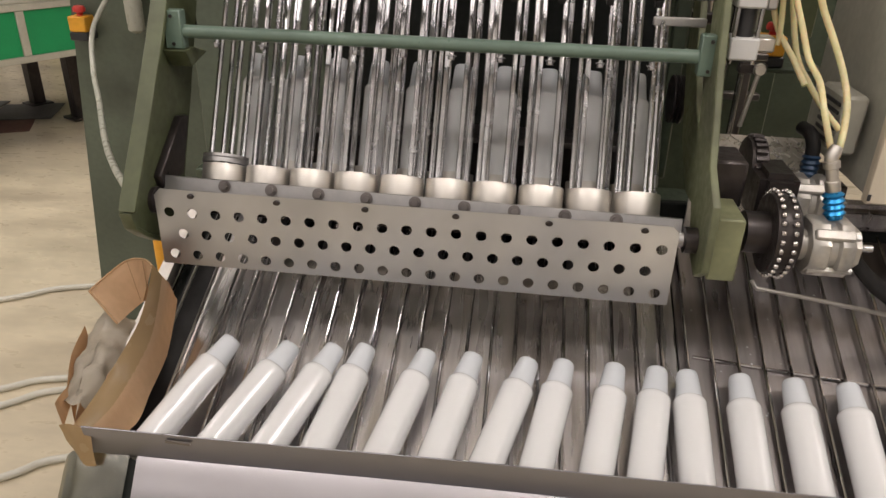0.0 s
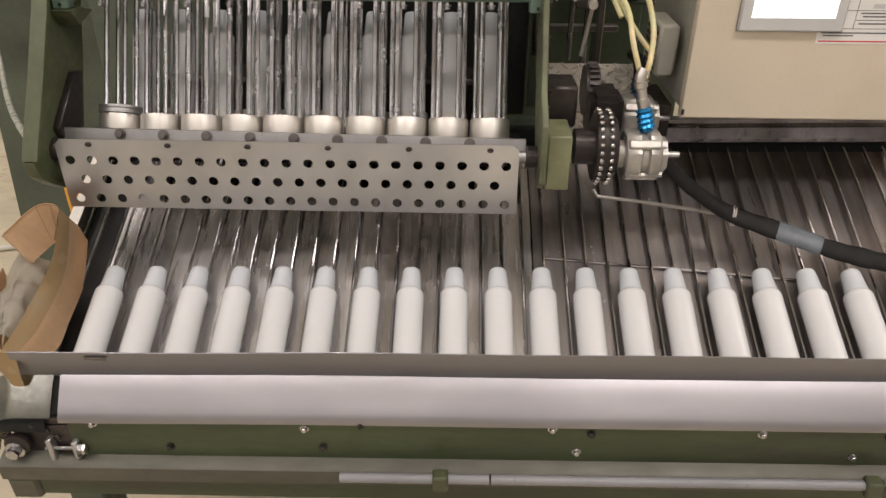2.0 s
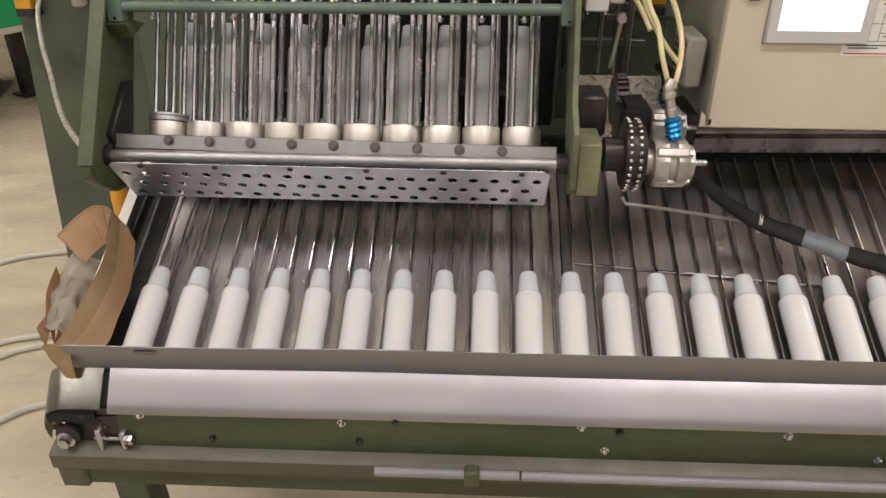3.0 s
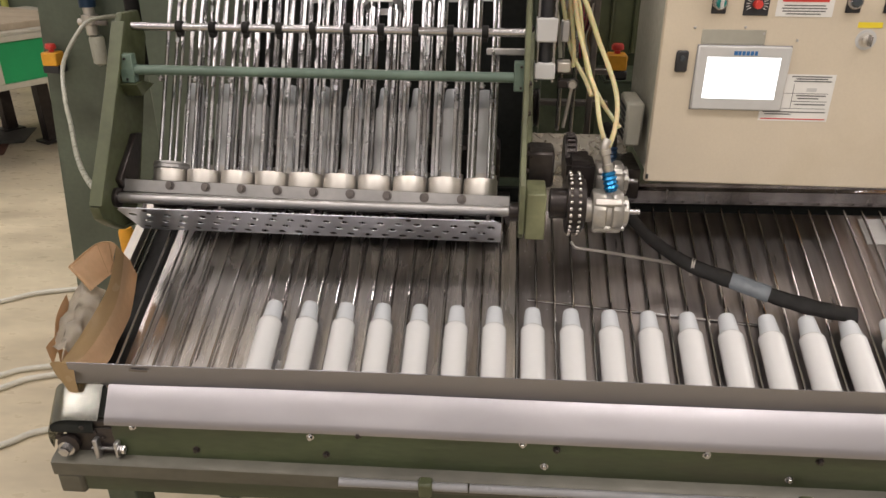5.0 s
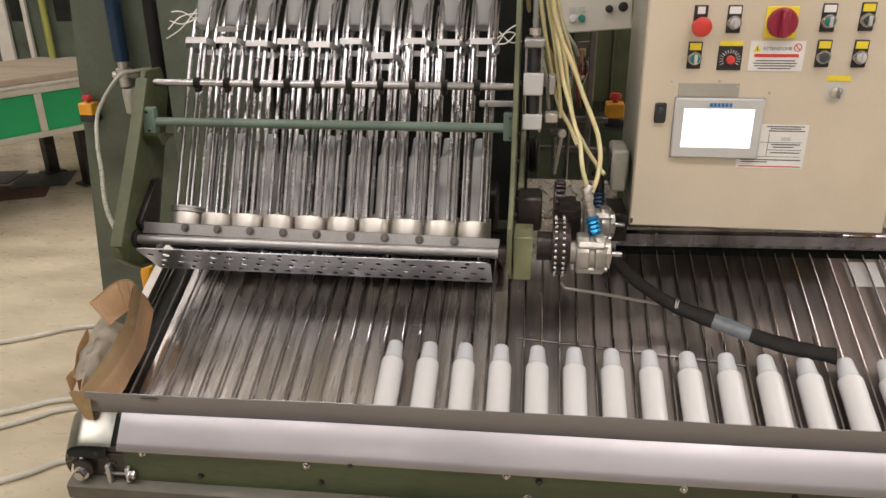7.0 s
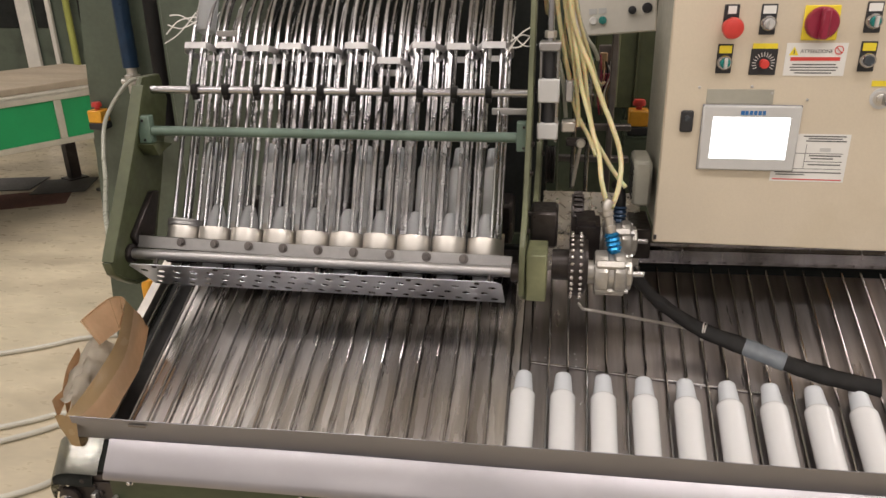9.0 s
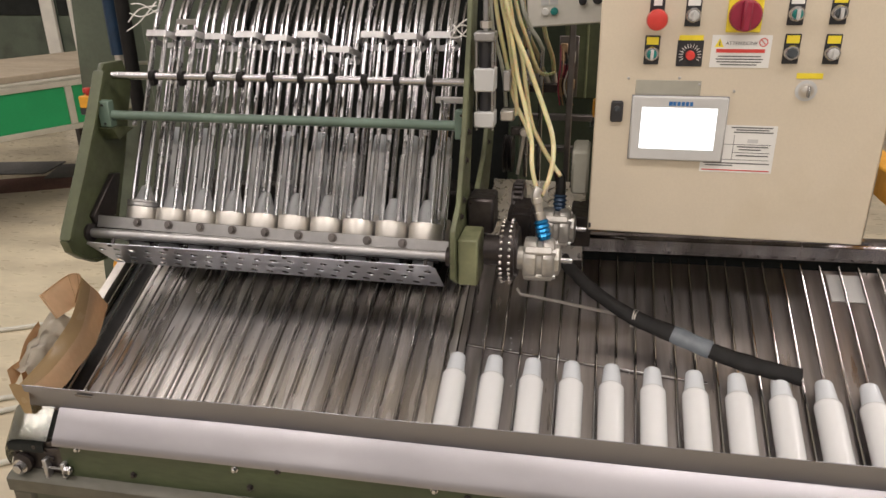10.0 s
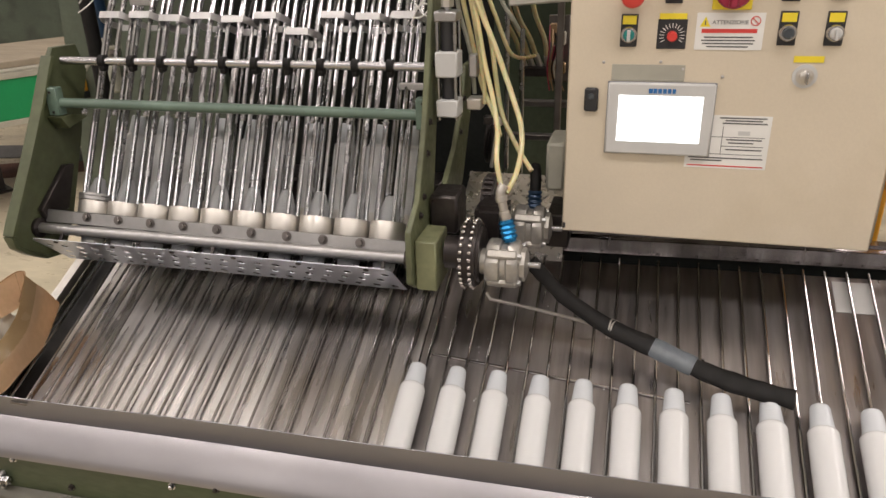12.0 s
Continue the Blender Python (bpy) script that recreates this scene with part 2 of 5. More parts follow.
def sweep(points, r, n=8, bm=None, closed_ends=True):
    """A round tube along a line of points; r may be a number or a list."""
    bm = bm or bmesh.new()
    pts = [Vector(p) for p in points]
    rs = r if isinstance(r, (list, tuple)) else [r] * len(pts)
    side = None
    rings = []
    for i, p in enumerate(pts):
        d = (pts[min(i + 1, len(pts) - 1)] - pts[max(i - 1, 0)]).normalized()
        if side is None:
            side = d.orthogonal().normalized()
        side = (side - d * side.dot(d)).normalized()
        up = d.cross(side)
        rings.append([bm.verts.new(p + rs[i] * (side * math.cos(2 * math.pi * k / n) + up * math.sin(2 * math.pi * k / n))) for k in range(n)])
    for a, b in zip(rings, rings[1:]):
        for k in range(n):
            bm.faces.new((a[k], a[(k + 1) % n], b[(k + 1) % n], b[k]))
    if closed_ends:
        bm.faces.new(rings[0][::-1])
        bm.faces.new(rings[-1])
    return bm


def curve(points, steps=6):
    """Points of a smooth line through the given ones."""
    p = [Vector(q) for q in points]
    out = []
    for i in range(len(p) - 1):
        a, b, c, d = p[max(i - 1, 0)], p[i], p[i + 1], p[min(i + 2, len(p) - 1)]
        for k in range(steps):
            t = k / steps
            out.append(0.5 * (2 * b + (c - a) * t + (2 * a - 5 * b + 4 * c - d) * t * t + (3 * b - a - 3 * c + d) * t ** 3))
    return out + [p[-1]]


def lathe(profile, m=None, n=20, bm=None, ring=False):
    """A turned body: (radius, height) pairs round z. ring: the profile closes on itself."""
    own = bmesh.new()
    rings = []
    for r, z in profile:
        rings.append([own.verts.new((r * math.cos(2 * math.pi * k / n), r * math.sin(2 * math.pi * k / n), z)) for k in range(n)])
    for a, b in zip(rings, rings[1:]):
        for k in range(n):
            own.faces.new((a[k], a[(k + 1) % n], b[(k + 1) % n], b[k]))
    if ring:
        for k in range(n):
            own.faces.new((rings[-1][k], rings[-1][(k + 1) % n], rings[0][(k + 1) % n], rings[0][k]))
    else:
        own.faces.new(rings[0][::-1])
        own.faces.new(rings[-1])
    if m is not None:
        own.transform(m)
    return own if bm is None else merge(bm, own)


def slab(outline, x0, x1, bevel=0.002):
    """A plate cut to an outline of (y, z), standing across x."""
    bm = bmesh.new()
    f = bm.faces.new([bm.verts.new((x0, y, z)) for y, z in outline])
    got = bmesh.ops.extrude_face_region(bm, geom=[f])
    bmesh.ops.translate(bm, vec=(x1 - x0, 0, 0), verts=[v for v in got["geom"] if isinstance(v, bmesh.types.BMVert)])
    bmesh.ops.recalc_face_normals(bm, faces=bm.faces)
    if bevel:
        bmesh.ops.bevel(bm, geom=bm.edges[:], offset=bevel, segments=1, affect="EDGES")
    return bm


def profile(points, x0, x1, thick, cuts=1, wave=None):
    """A bent sheet: a line of (y, z) with a thickness, drawn out along x."""
    pts = [Vector((0, y, z)) for y, z in points]
    normals = []
    for i in range(len(pts)):
        d = (pts[min(i + 1, len(pts) - 1)] - pts[max(i - 1, 0)]).normalized()
        normals.append(Vector((0, -d.z, d.y)))
    bm = bmesh.new()
    ring = []
    for c in range(cuts + 1):
        x = x0 + (x1 - x0) * c / cuts
        off = wave(x) if wave else (0, 0)
        o = Vector((x, off[0], off[1]))
        ring.append(([bm.verts.new(p + o) for p in pts], [bm.verts.new(p + q * thick + o) for p, q in zip(pts, normals)]))
    n = len(pts)
    for (a, b), (c, d) in zip(ring, ring[1:]):
        for i in range(n - 1):
            bm.faces.new((a[i], a[i + 1], c[i + 1], c[i]))
            bm.faces.new((b[i], d[i], d[i + 1], b[i + 1]))
        for i in (0, n - 1):
            bm.faces.new((a[i], c[i], d[i], b[i]))
    for a, b in (ring[0], ring[-1]):
        for i in range(n - 1):
            bm.faces.new((a[i], b[i], b[i + 1], a[i + 1]))
    return bm


def along_x(x, y, z, quarter=90):
    return pose(x, y, z, 0, quarter, 0)


def hexbolt(bm, m, r=0.006, h=0.006, washer=True):
    if washer:
        lathe([(r * 1.5, 0), (r * 1.5, 0.0015)], m, 12, bm)
    lathe([(r * 0.98, 0.0015), (r, 0.002), (r, h), (r * 0.85, h + 0.001)], m, 6, bm)
    return bm


# ---- the hall ----
def build_hall():
    bm = box(-9, 9, -6, 10, -0.2, 0, 0)
    solid("floor", bm, FLOOR, kind="structure", label="worn beige concrete factory floor with stains", category="floor")
    for name, b in (("wall_north", (-9, 9, 10, 10.2, 0, 5)), ("wall_south", (-9, 9, -6.2, -6, 0, 5)), ("wall_west", (-9.2, -9, -6, 10, 0, 5)), ("wall_east", (9, 9.2, -6, 10, 0, 5))):
        solid(name, box(*b, 0), HALL_WALL, kind="structure", label="plain grey plastered hall wall", category="wall")
    solid("ceiling", box(-9, 9, -6, 10, 5, 5.2, 0), HALL_CEIL, kind="structure", label="pale sheet-metal hall ceiling", category="ceiling")
    for x, y, z, lx, ly, w in LAMPS:
        t = thing("strip_lamp", pose(x, y, z + 0.06), label="white strip lamp housing hung below the ceiling", category="lamp", group="hall lamps")
        part("housing", box(x - lx / 2, x + lx / 2, y - ly / 2, y + ly / 2, z + 0.06, z + 0.12, 0.01), WHITE_PANEL, t)
        for s in (-1, 1):
            part("rod", sweep([(x + (lx > ly) * s * lx * 0.4, y + (ly > lx) * s * ly * 0.4, z + 0.12), (x + (lx > ly) * s * lx * 0.4, y + (ly > lx) * s * ly * 0.4, 5.0)], 0.006, 6), BAR_STEEL, t)


build_hall()

# ---- the conveyor: a sloping tray with a chain of cross rods ----
RISE = 1.1
CV = pose(0, 0, 0.0083, 0, -RISE, 0)
SLOPE = radians(25)
U, NRM = Vector((0, math.cos(SLOPE), math.sin(SLOPE))), Vector((0, -math.sin(SLOPE), math.cos(SLOPE)))
TRAY0 = Vector((0, 0.316, 0.852))          # a point of the tray, in the conveyor's space
X_END = 2.3
PITCH = 0.086


def tray(x, y, h=0.0):
    """A point of the tray's surface at (x, y), h above it."""
    return Vector((x, y, TRAY0.z + math.tan(SLOPE) * (y - TRAY0.y))) + h * NRM


conveyor = thing("conveyor", CV, label="green framed rod conveyor with a sloping steel tray", category="conveyor")


def sheet_on_tray(x0, x1, y0, y1, h0, h1):
    bm = bmesh.new()
    v = [bm.verts.new(tray(x, y, h)) for h in (h0, h1) for y in (y0, y1) for x in (x0, x1)]
    for f in ((0, 1, 3, 2), (4, 6, 7, 5), (0, 4, 5, 1), (2, 3, 7, 6), (0, 2, 6, 4), (1, 5, 7, 3)):
        bm.faces.new([v[i] for i in f])
    return bm


def build_conveyor():
    P = lambda name, bm, mat, label="": part(name, bm, mat, conveyor, label, local=True)
    P("tray_plate", sheet_on_tray(-0.455, 0.4885, 0.014, 0.585, -0.004, 0), STEEL_TRAY, "scuffed grey steel tray plate")
    P("tray_plate", sheet_on_tray(0.492, X_END, 0.014, 0.585, -0.004, 0), STEEL_TRAY_GRIMY_DIM, "grimy steel tray plate, dark reflections put into its colour")
    P("tray_underside", sheet_on_tray(-0.5, X_END, 0.02, 0.60, -0.10, -0.03), DARK, "dark chain channel below the tray")
    P("side_strip", sheet_on_tray(-0.515, -0.49, 0.06, 0.60, -0.03, 0.012), ALU, "bare aluminium edge strip")
    P("cross_bar", sweep([tray(0.515, 0.318, 0.0035), tray(1.05, 0.268, 0.0035)], 0.0032, 8), ROD_STEEL, "thin steel cross bar")
    wob = lambda x: (0.0012 * math.sin(5 * x + 1), 0.0016 * math.sin(3.1 * x) + 0.0009 * math.sin(11 * x))
    P("front_lip", profile([(0.013, 0.792), (0.010, 0.80), (0.002, 0.853)], -0.446, X_END, 0.002, 60, wob), STEEL_LIP, "thin grey steel lip along the tray's lower edge")
    bend = lambda x: (0.0008 * math.sin(4 * x), 0.0012 * math.sin(6 * x + 1) * math.exp(-((x + 0.1) / 0.5) ** 2))
    P("front_cover", profile([(0.012, 0.797), (0.006, 0.795), (-0.033, 0.745), (-0.040, 0.735), (-0.041, 0.727)], -0.369, X_END, 0.0015, 80, bend), STEEL_COVER, "brushed stainless steel cover sheet")
    # rounded cover over the tail sprocket
    bm = bmesh.new()
    line = [(0.012, 0.797), (-0.033, 0.745), (-0.040, 0.735)]
    xs = [-0.383, -0.42, -0.452, -0.470, -0.484, -0.494, -0.500, -0.503, -0.502, -0.497]
    drop = [0, 0, 0.001, 0.004, 0.010, 0.020, 0.033, 0.048, 0.064, 0.078]
    grid = [[bm.verts.new((x, y, z - d)) for y, z in line] for x, d in zip(xs, drop)]
    for a, b in zip(grid, grid[1:]):
        for i in range(2):
            bm.faces.new((a[i], a[i + 1], b[i + 1], b[i]))
    bmesh.ops.solidify(bm, geom=bm.faces[:], thickness=0.0015)
    P("tail_cover", bm, STEEL_TAIL, "curved stainless steel cover over the tail sprocket")
    # added black block, stands in for the shade inside the slit
    P("gap_shade_block", slab([(0.010, 0.785), (-0.030, 0.738), (-0.020, 0.72), (0.02, 0.77)], -0.40, -0.362, 0), DARK)
    # beam below the cover
    P("front_panel", box(-0.36, X_END, -0.036, -0.024, 0.625, 0.735, 0.002), GREEN_BEAM, "oily green front panel")
    P("ledge", profile([(-0.024, 0.648), (-0.052, 0.640), (-0.060, 0.634), (-0.060, 0.602), (-0.052, 0.597)], -0.50, X_END, 0.006, 2), LEDGE, "dirty olive steel angle rail")
    P("lower_rail", box(-0.44, X_END, -0.052, -0.012, 0.555, 0.597, 0.003), GREEN_BEAM, "green lower rail")
    P("end_foot", box(-0.50, -0.44, -0.058, -0.005, 0.545, 0.604, 0.008), LEDGE, "grey end bracket")
    P("tail_bracket", box(-0.47, -0.35, -0.03, -0.020, 0.615, 0.728, 0.004), IRON, "greasy black tail bearing bracket")
    ring = lathe([(0.016, 0), (0.024, 0.004), (0.024, 0.014), (0.012, 0.018)], pose(-0.462, -0.028, 0.668, 90), 18)
    P("tail_bearing", ring, IRON)
    P("shaft_nut", hexbolt(bmesh.new(), pose(-0.464, -0.046, 0.663, 90), 0.012, 0.014), CHROME, "bright shaft nut")
    P("tension_screw", sweep([(-0.41, -0.04, 0.663), (-0.332, -0.04, 0.664)], 0.004, 8), CHROME)
    P("tension_nut", hexbolt(bmesh.new(), pose(-0.346, -0.042, 0.664, 0, 90), 0.010, 0.012), CHROME)
    P("spring_strip", profile([(-0.036, 0.700), (-0.034, 0.716), (-0.028, 0.724)], -0.495, -0.40, 0.003, 2), DARK, "dark spring strip")
    for k in range(7):
        a = math.radians(100 + 26 * k)
        P("chain_link", lathe([(0.003, -0.005), (0.009, -0.004), (0.009, 0.004), (0.003, 0.005)], pose(-0.445 + 0.042 * math.cos(a), -0.026, 0.676 + 0.042 * math.sin(a), 90), 10), IRON, "greasy chain roller")
    P("grease_guard", box(-0.40, -0.355, -0.034, -0.0305, 0.63, 0.712, 0.003), IRON, "greasy black guard plate")
    P("tension_lug", box(-0.402, -0.392, -0.050, -0.030, 0.635, 0.69, 0.002), BAR_STEEL)
    P("tension_lug", box(-0.356, -0.346, -0.050, -0.030, 0.645, 0.684, 0.002), BAR_STEEL)
    P("lip_mark", box(-0.34, -0.30, 0.0015, 0.0035, 0.826, 0.831, 0.0005, m=pose(0, -0.0045, 0, 0, 2)), BOLT, "dark scrape on the lip")
    for x, z in ((-0.40, 0.70), (-0.44, 0.632), (-0.405, 0.636), (-0.385, 0.685), (-0.425, 0.712), (-0.365, 0.640)):
        P("bracket_bolt", hexbolt(bmesh.new(), pose(x, -0.031, z, 90), 0.006, 0.006), IRON)
    for i, (x, z) in enumerate(((-0.31, 0.722), (-0.18, 0.668), (0.07, 0.716), (0.17, 0.726), (0.505, 0.722), (0.573, 0.712), (0.865, 0.716), (0.10, 0.672), (0.55, 0.668), (1.08, 0.712), (1.03, 0.664), (1.3, 0.7), (1.55, 0.69))):
        P("panel_bolt", hexbolt(bmesh.new(), pose(x, -0.036, z, 90), 0.0055, 0.007), CHROME if i % 2 == 0 else IRON)
    for x0, x1 in ((0.130, 0.40), (0.40, 1.05), (1.08, 1.9)):
        P("grey_tube", sweep([(x0, -0.066, 0.627), (x1 - 0.004, -0.066, 0.627)], 0.009, 12), TUBE_GREY, "grey plastic tube clipped along the rail")
    for x in (0.31, 1.06, 1.8):
        P("tube_clip", box(x - 0.014, x + 0.014, -0.082, -0.055, 0.608, 0.644, 0.004), GREEN)
    for x in (-0.40, 0.9, 2.1):
        P("leg", box(x - 0.035, x + 0.035, 0.0, 0.07, -0.009 - 0.0192 * x, 0.575, 0.004), GREEN_DARK)
        P("leg", box(x - 0.035, x + 0.035, 0.50, 0.57, -0.009 - 0.0192 * x, 0.86, 0.004), GREEN_DARK)
    P("rear_beam", box(0.60, X_END, 0.594, 0.65, 0.992, 1.046, 0.014, seg=3), DARK_STEEL, "rounded steel beam behind the tray, streaky reflections put into its colour")
    P("rear_panel", box(-0.45, X_END, 0.63, 0.65, 0.55, 1.02, 0.003), DARK, "dark rear panel")
    P("dark_strip", sheet_on_tray(-0.454, -0.402, 0.02, 0.585, 0.0005, 0.002), RUBBER, "dark strip along the tray's end")
    P("white_sheet", sheet_on_tray(1.342, 1.420, 0.498, 0.572, 0.0005, 0.003), GREY_PLASTIC, "small white plastic sheet lying on the tray")


build_conveyor()

# the chain's rods run along the tray and round the tail sprocket
ROD_N = 64
ROD_X0 = -0.4425
HALF = 0.0215
rod_mesh = mesh_of("rod", sweep([tray(0, 0.016, 0.0) - tray(0, 0, 0), tray(0, 0.590, 0.0) - tray(0, 0, 0)], 0.0032, 8), ROD_STEEL)
rods = []
for i in range(-22, ROD_N):
    rods.append((i, piece("rod", rod_mesh, pose(*tray(0, 0, 0.010)), conveyor)))


def rod_place(s):
    """The rod's place after s metres of chain, counted from the tail's top point."""
    r = 0.05
    if s >= 0:
        return tray(-0.445 + s, 0, 0.010)
    turn = math.pi * r
    if s > -turn:
        a = -s / r
        return tray(-0.445 - r * math.sin(a), 0, 0.010 - r * (1 - math.cos(a)))
    return tray(-0.445 + (-s - turn), 0, 0.010 - 2 * r)


# ---- bottles ----
BOTTLE_R = 0.0275


def build_bottle():
    lie = pose(0, 0, 0, -90, 0, 0)
    t = thing("bottle", label="white plastic bottle blank lying on the conveyor rods", category="bottle", group="bottles on the conveyor")
    r = BOTTLE_R
    prof = [(0.001, 0.004), (0.018, 0.003), (0.022, 0.0), (0.0255, 0.002), (0.0272, 0.006), (r, 0.012)]
    for k in range(1, 30):
        z = 0.012 + 0.174 * k / 30
        prof += [(r, z - 0.0018), (r - 0.00010, z)]
    prof += [(r, 0.189), (0.0271, 0.1915), (0.0262, 0.1942), (0.0246, 0.1968), (0.0232, 0.1985)]
    part("body", lathe(prof, lie, 36), PLASTIC_WHITE, t, smooth=60)
    neck = [(0.0228, 0.1985), (0.0216, 0.2025), (0.0208, 0.209), (0.0196, 0.224), (0.0184, 0.238), (0.0176, 0.2445), (0.0160, 0.2475), (0.0140, 0.248), (0.0128, 0.2470), (0.0122, 0.240), (0.001, 0.239)]
    part("neck", lathe(neck, lie, 28), PLASTIC_NECK, t, "translucent milky bottle neck", smooth=60)
    return t


N_BOTTLES = 22
BOTTLE_X0 = -0.358
first_bottle = build_bottle()
bottles = [first_bottle] + [copy_thing(first_bottle, Matrix.Identity(4)) for _ in range(N_BOTTLES - 1)]


# ---- the feed rack: ten cages of bent rods above the conveyor ----
LANES = [-0.375 + 0.0837 * i for i in range(10)]
LEAN_RACK = 0.54


def rack_point(x, depth, z):
    """A point of the rack at height z; depth counts back from the front rods. Above 1.55 the cages bend backwards."""
    if z <= 1.55:
        return Vector((x, 0.388 + LEAN_RACK * (z - 1.14) + depth * 0.88, z - depth * 0.475))
    a0 = math.atan(LEAN_RACK)
    s = (z - 1.55) * math.hypot(1, LEAN_RACK)
    R = 0.42 - depth
    a = min(s / 0.42, 1.2)
    c = Vector((x, 0.388 + LEAN_RACK * 0.41 + 0.42 * math.cos(a0), 1.55 - 0.42 * math.sin(a0)))
    ang = a0 + a
    return c + Vector((0, -R * math.cos(ang), R * math.sin(ang)))


feed_rack = thing("feed_rack", pose(0, 0.5, 0.9), label="green feed rack with ten cages of bright steel rods", category="machine")


def build_rack():
    P = lambda name, bm, mat, label="": part(name, bm, mat, feed_rack, label)
    levels = [1.125, 1.3, 1.45, 1.55] + [1.55 + 0.045 * k for k in range(1, 13)]
    rng = random.Random(5)
    for i, x in enumerate(LANES):
        for dx, dep in ((-0.0185, 0.010), (0.0185, 0.010), (-0.0305, 0.034), (0.0305, 0.034), (-0.0185, 0.058), (0.0185, 0.058)):
            j = rng.uniform(-0.0015, 0.0015)
            P("cage_rod", sweep([rack_point(x + dx + j + 0.1 * j * k, dep, z) for k, z in enumerate(levels)], 0.0048, 8), CHROME)
        # thin return wires behind each cage
        for dx in (-0.027, 0.03):
            P("back_wire", sweep([rack_point(x + dx, 0.11, z) for z in levels], 0.003, 6), CHROME)
        # cup
        m = Matrix.Translation(rack_point(x, 0.034, 1.108)) @ pose(0, 0, 0, -math.degrees(math.atan(LEAN_RACK)))
        cup = [(0.0365, 0.0), (0.039, 0.0), (0.040, 0.003), (0.040, 0.043), (0.039, 0.045), (0.0370, 0.045), (0.0362, 0.043), (0.0362, 0.004)]
        P("cup", lathe(cup, m, 28, ring=True), ALU, "turned aluminium guide cup")
        # added dark tube behind the flap, keeps its holes looking shaded
        P("hole_backing_tube", lathe([(0.0315, -0.045), (0.036, -0.045), (0.036, -0.001), (0.0315, -0.001)], m, 20, ring=True), IRON, "dark tube added below the cup to darken the flap's holes")
        if i == 0:
            P("cup_ring", lathe([(0.036, 0.047), (0.0415, 0.047), (0.0415, 0.052), (0.0415, 0.055), (0.039, 0.055), (0.0415, 0.057), (0.0415, 0.062), (0.036, 0.062)], m, 28, ring=True), BAR_STEEL, "loose steel ring on the cup")
        # strap round the cage
        z = (1.555, 1.552, 1.542, 1.547, 1.54, 1.548, 1.515, 1.55, 1.546, 1.552)[i]
        zb = min(z, 1.549)
        strap = bmesh.new()
        ring = []
        for h in (-0.007, 0.007):
            for dd in (0, 0.002):
                ring.append([strap.verts.new(rack_point(x + sx * (0.026 + dd), dep + sd * dd, zb + h)) for sx, dep, sd in ((-1, -0.006, -1), (1, -0.006, -1), (1.55, 0.02, 0), (1.55, 0.05, 0), (1, 0.076, 1), (-1, 0.076, 1), (-1.55, 0.05, 0), (-1.55, 0.02, 0))])
        a, b, c, d = ring
        for k in range(8):
            q = (k + 1) % 8
            for e, f in ((a, c), (b, d), (a, b), (c, d)):
                strap.faces.new((e[k], e[q], f[q], f[k]))
        P("strap", strap, BAR_STEEL, "bent aluminium strap round the cage")
        if i == 1:
            P("strap", box(x - 0.028, x + 0.028, rack_point(x, 0, 1.549).y + 0.004, rack_point(x, 0, 1.549).y + 0.008, 1.572, 1.586, 0.001), BAR_STEEL)
        # bolt under the green bar
        bm = sweep([(x - 0.004, 0.460, 1.368), (x - 0.004, 0.452, 1.345)], 0.004, 8)
        hexbolt(bm, pose(x - 0.004, 0.4530, 1.349, 180 - 16), 0.006, 0.007)
        P("bar_bolt", bm, CHROME)
        # collar on the bright cross shaft
        cx = -0.335 + 0.0792 * i
        P("collar", lathe([(0.0098, -0.008), (0.0150, -0.007), (0.0150, 0.007), (0.0098, 0.008)], along_x(cx, 0.498, 1.458), 14), RUBBER, "black collar")
        P("collar_lug", box(cx - 0.006, cx + 0.006, 0.486, 0.506, 1.436, 1.448, 0.002), RUBBER)
    P("cross_shaft", sweep([(-0.45, 0.498, 1.458), (0.47, 0.498, 1.458)], 0.0095, 14), CHROME, "bright round cross shaft")
    P("cross_bar", sweep([(-0.445, 0.452, 1.367), (0.46, 0.452, 1.367)], 0.0115, 14), GREEN_BAR, "green painted round cross bar")
    for s, x in ((-1, -0.452), (1, 0.462)):
        P("bar_bracket", box(x - 0.016, x + 0.016, 0.438, 0.462, 1.338, 1.404, 0.002), GREEN_BAR)
        for z in (1.347, 1.394):
            P("bracket_screw", hexbolt(bmesh.new(), pose(x, 0.438, z, 90), 0.0035, 0.003, False), IRON)
    # lower clamp bar, its nuts and the hinge tube
    bar = box(-0.462, 0.448, -0.004, 0.004, -0.015, 0.015, 0.0015, m=pose(0, 0.350, 1.111, -20, 0.7))
    P("clamp_bar", bar, BAR_STEEL, "grey steel clamp bar")
    for k in range(9):
        x = -0.347 + 0.0857 * k
        P("clamp_bolt", hexbolt(bmesh.new(), pose(x, 0.3465, 1.1205 - 0.0012 * k, 70), 0.0075, 0.007), BOLT, "dark clamp bolt")
    P("hinge_tube", sweep([(-0.492, 0.326, 1.094), (0.47, 0.326, 1.094)], 0.0125, 14), BAR_STEEL, "grey hinge tube")
    # side plates
    left = [(0.245, 1.105), (0.252, 1.075), (0.281, 1.050), (0.325, 1.022), (0.365, 1.014), (0.40, 1.022), (0.44, 1.075), (0.52, 1.24), (0.60, 1.42), (0.58, 1.485), (0.50, 1.488), (0.484, 1.468), (0.41, 1.346), (0.337, 1.236), (0.259, 1.126)]
    P("side_plate", slab(left, -0.486, -0.472, 0.002), GREEN, "green painted side plate with a rounded foot")
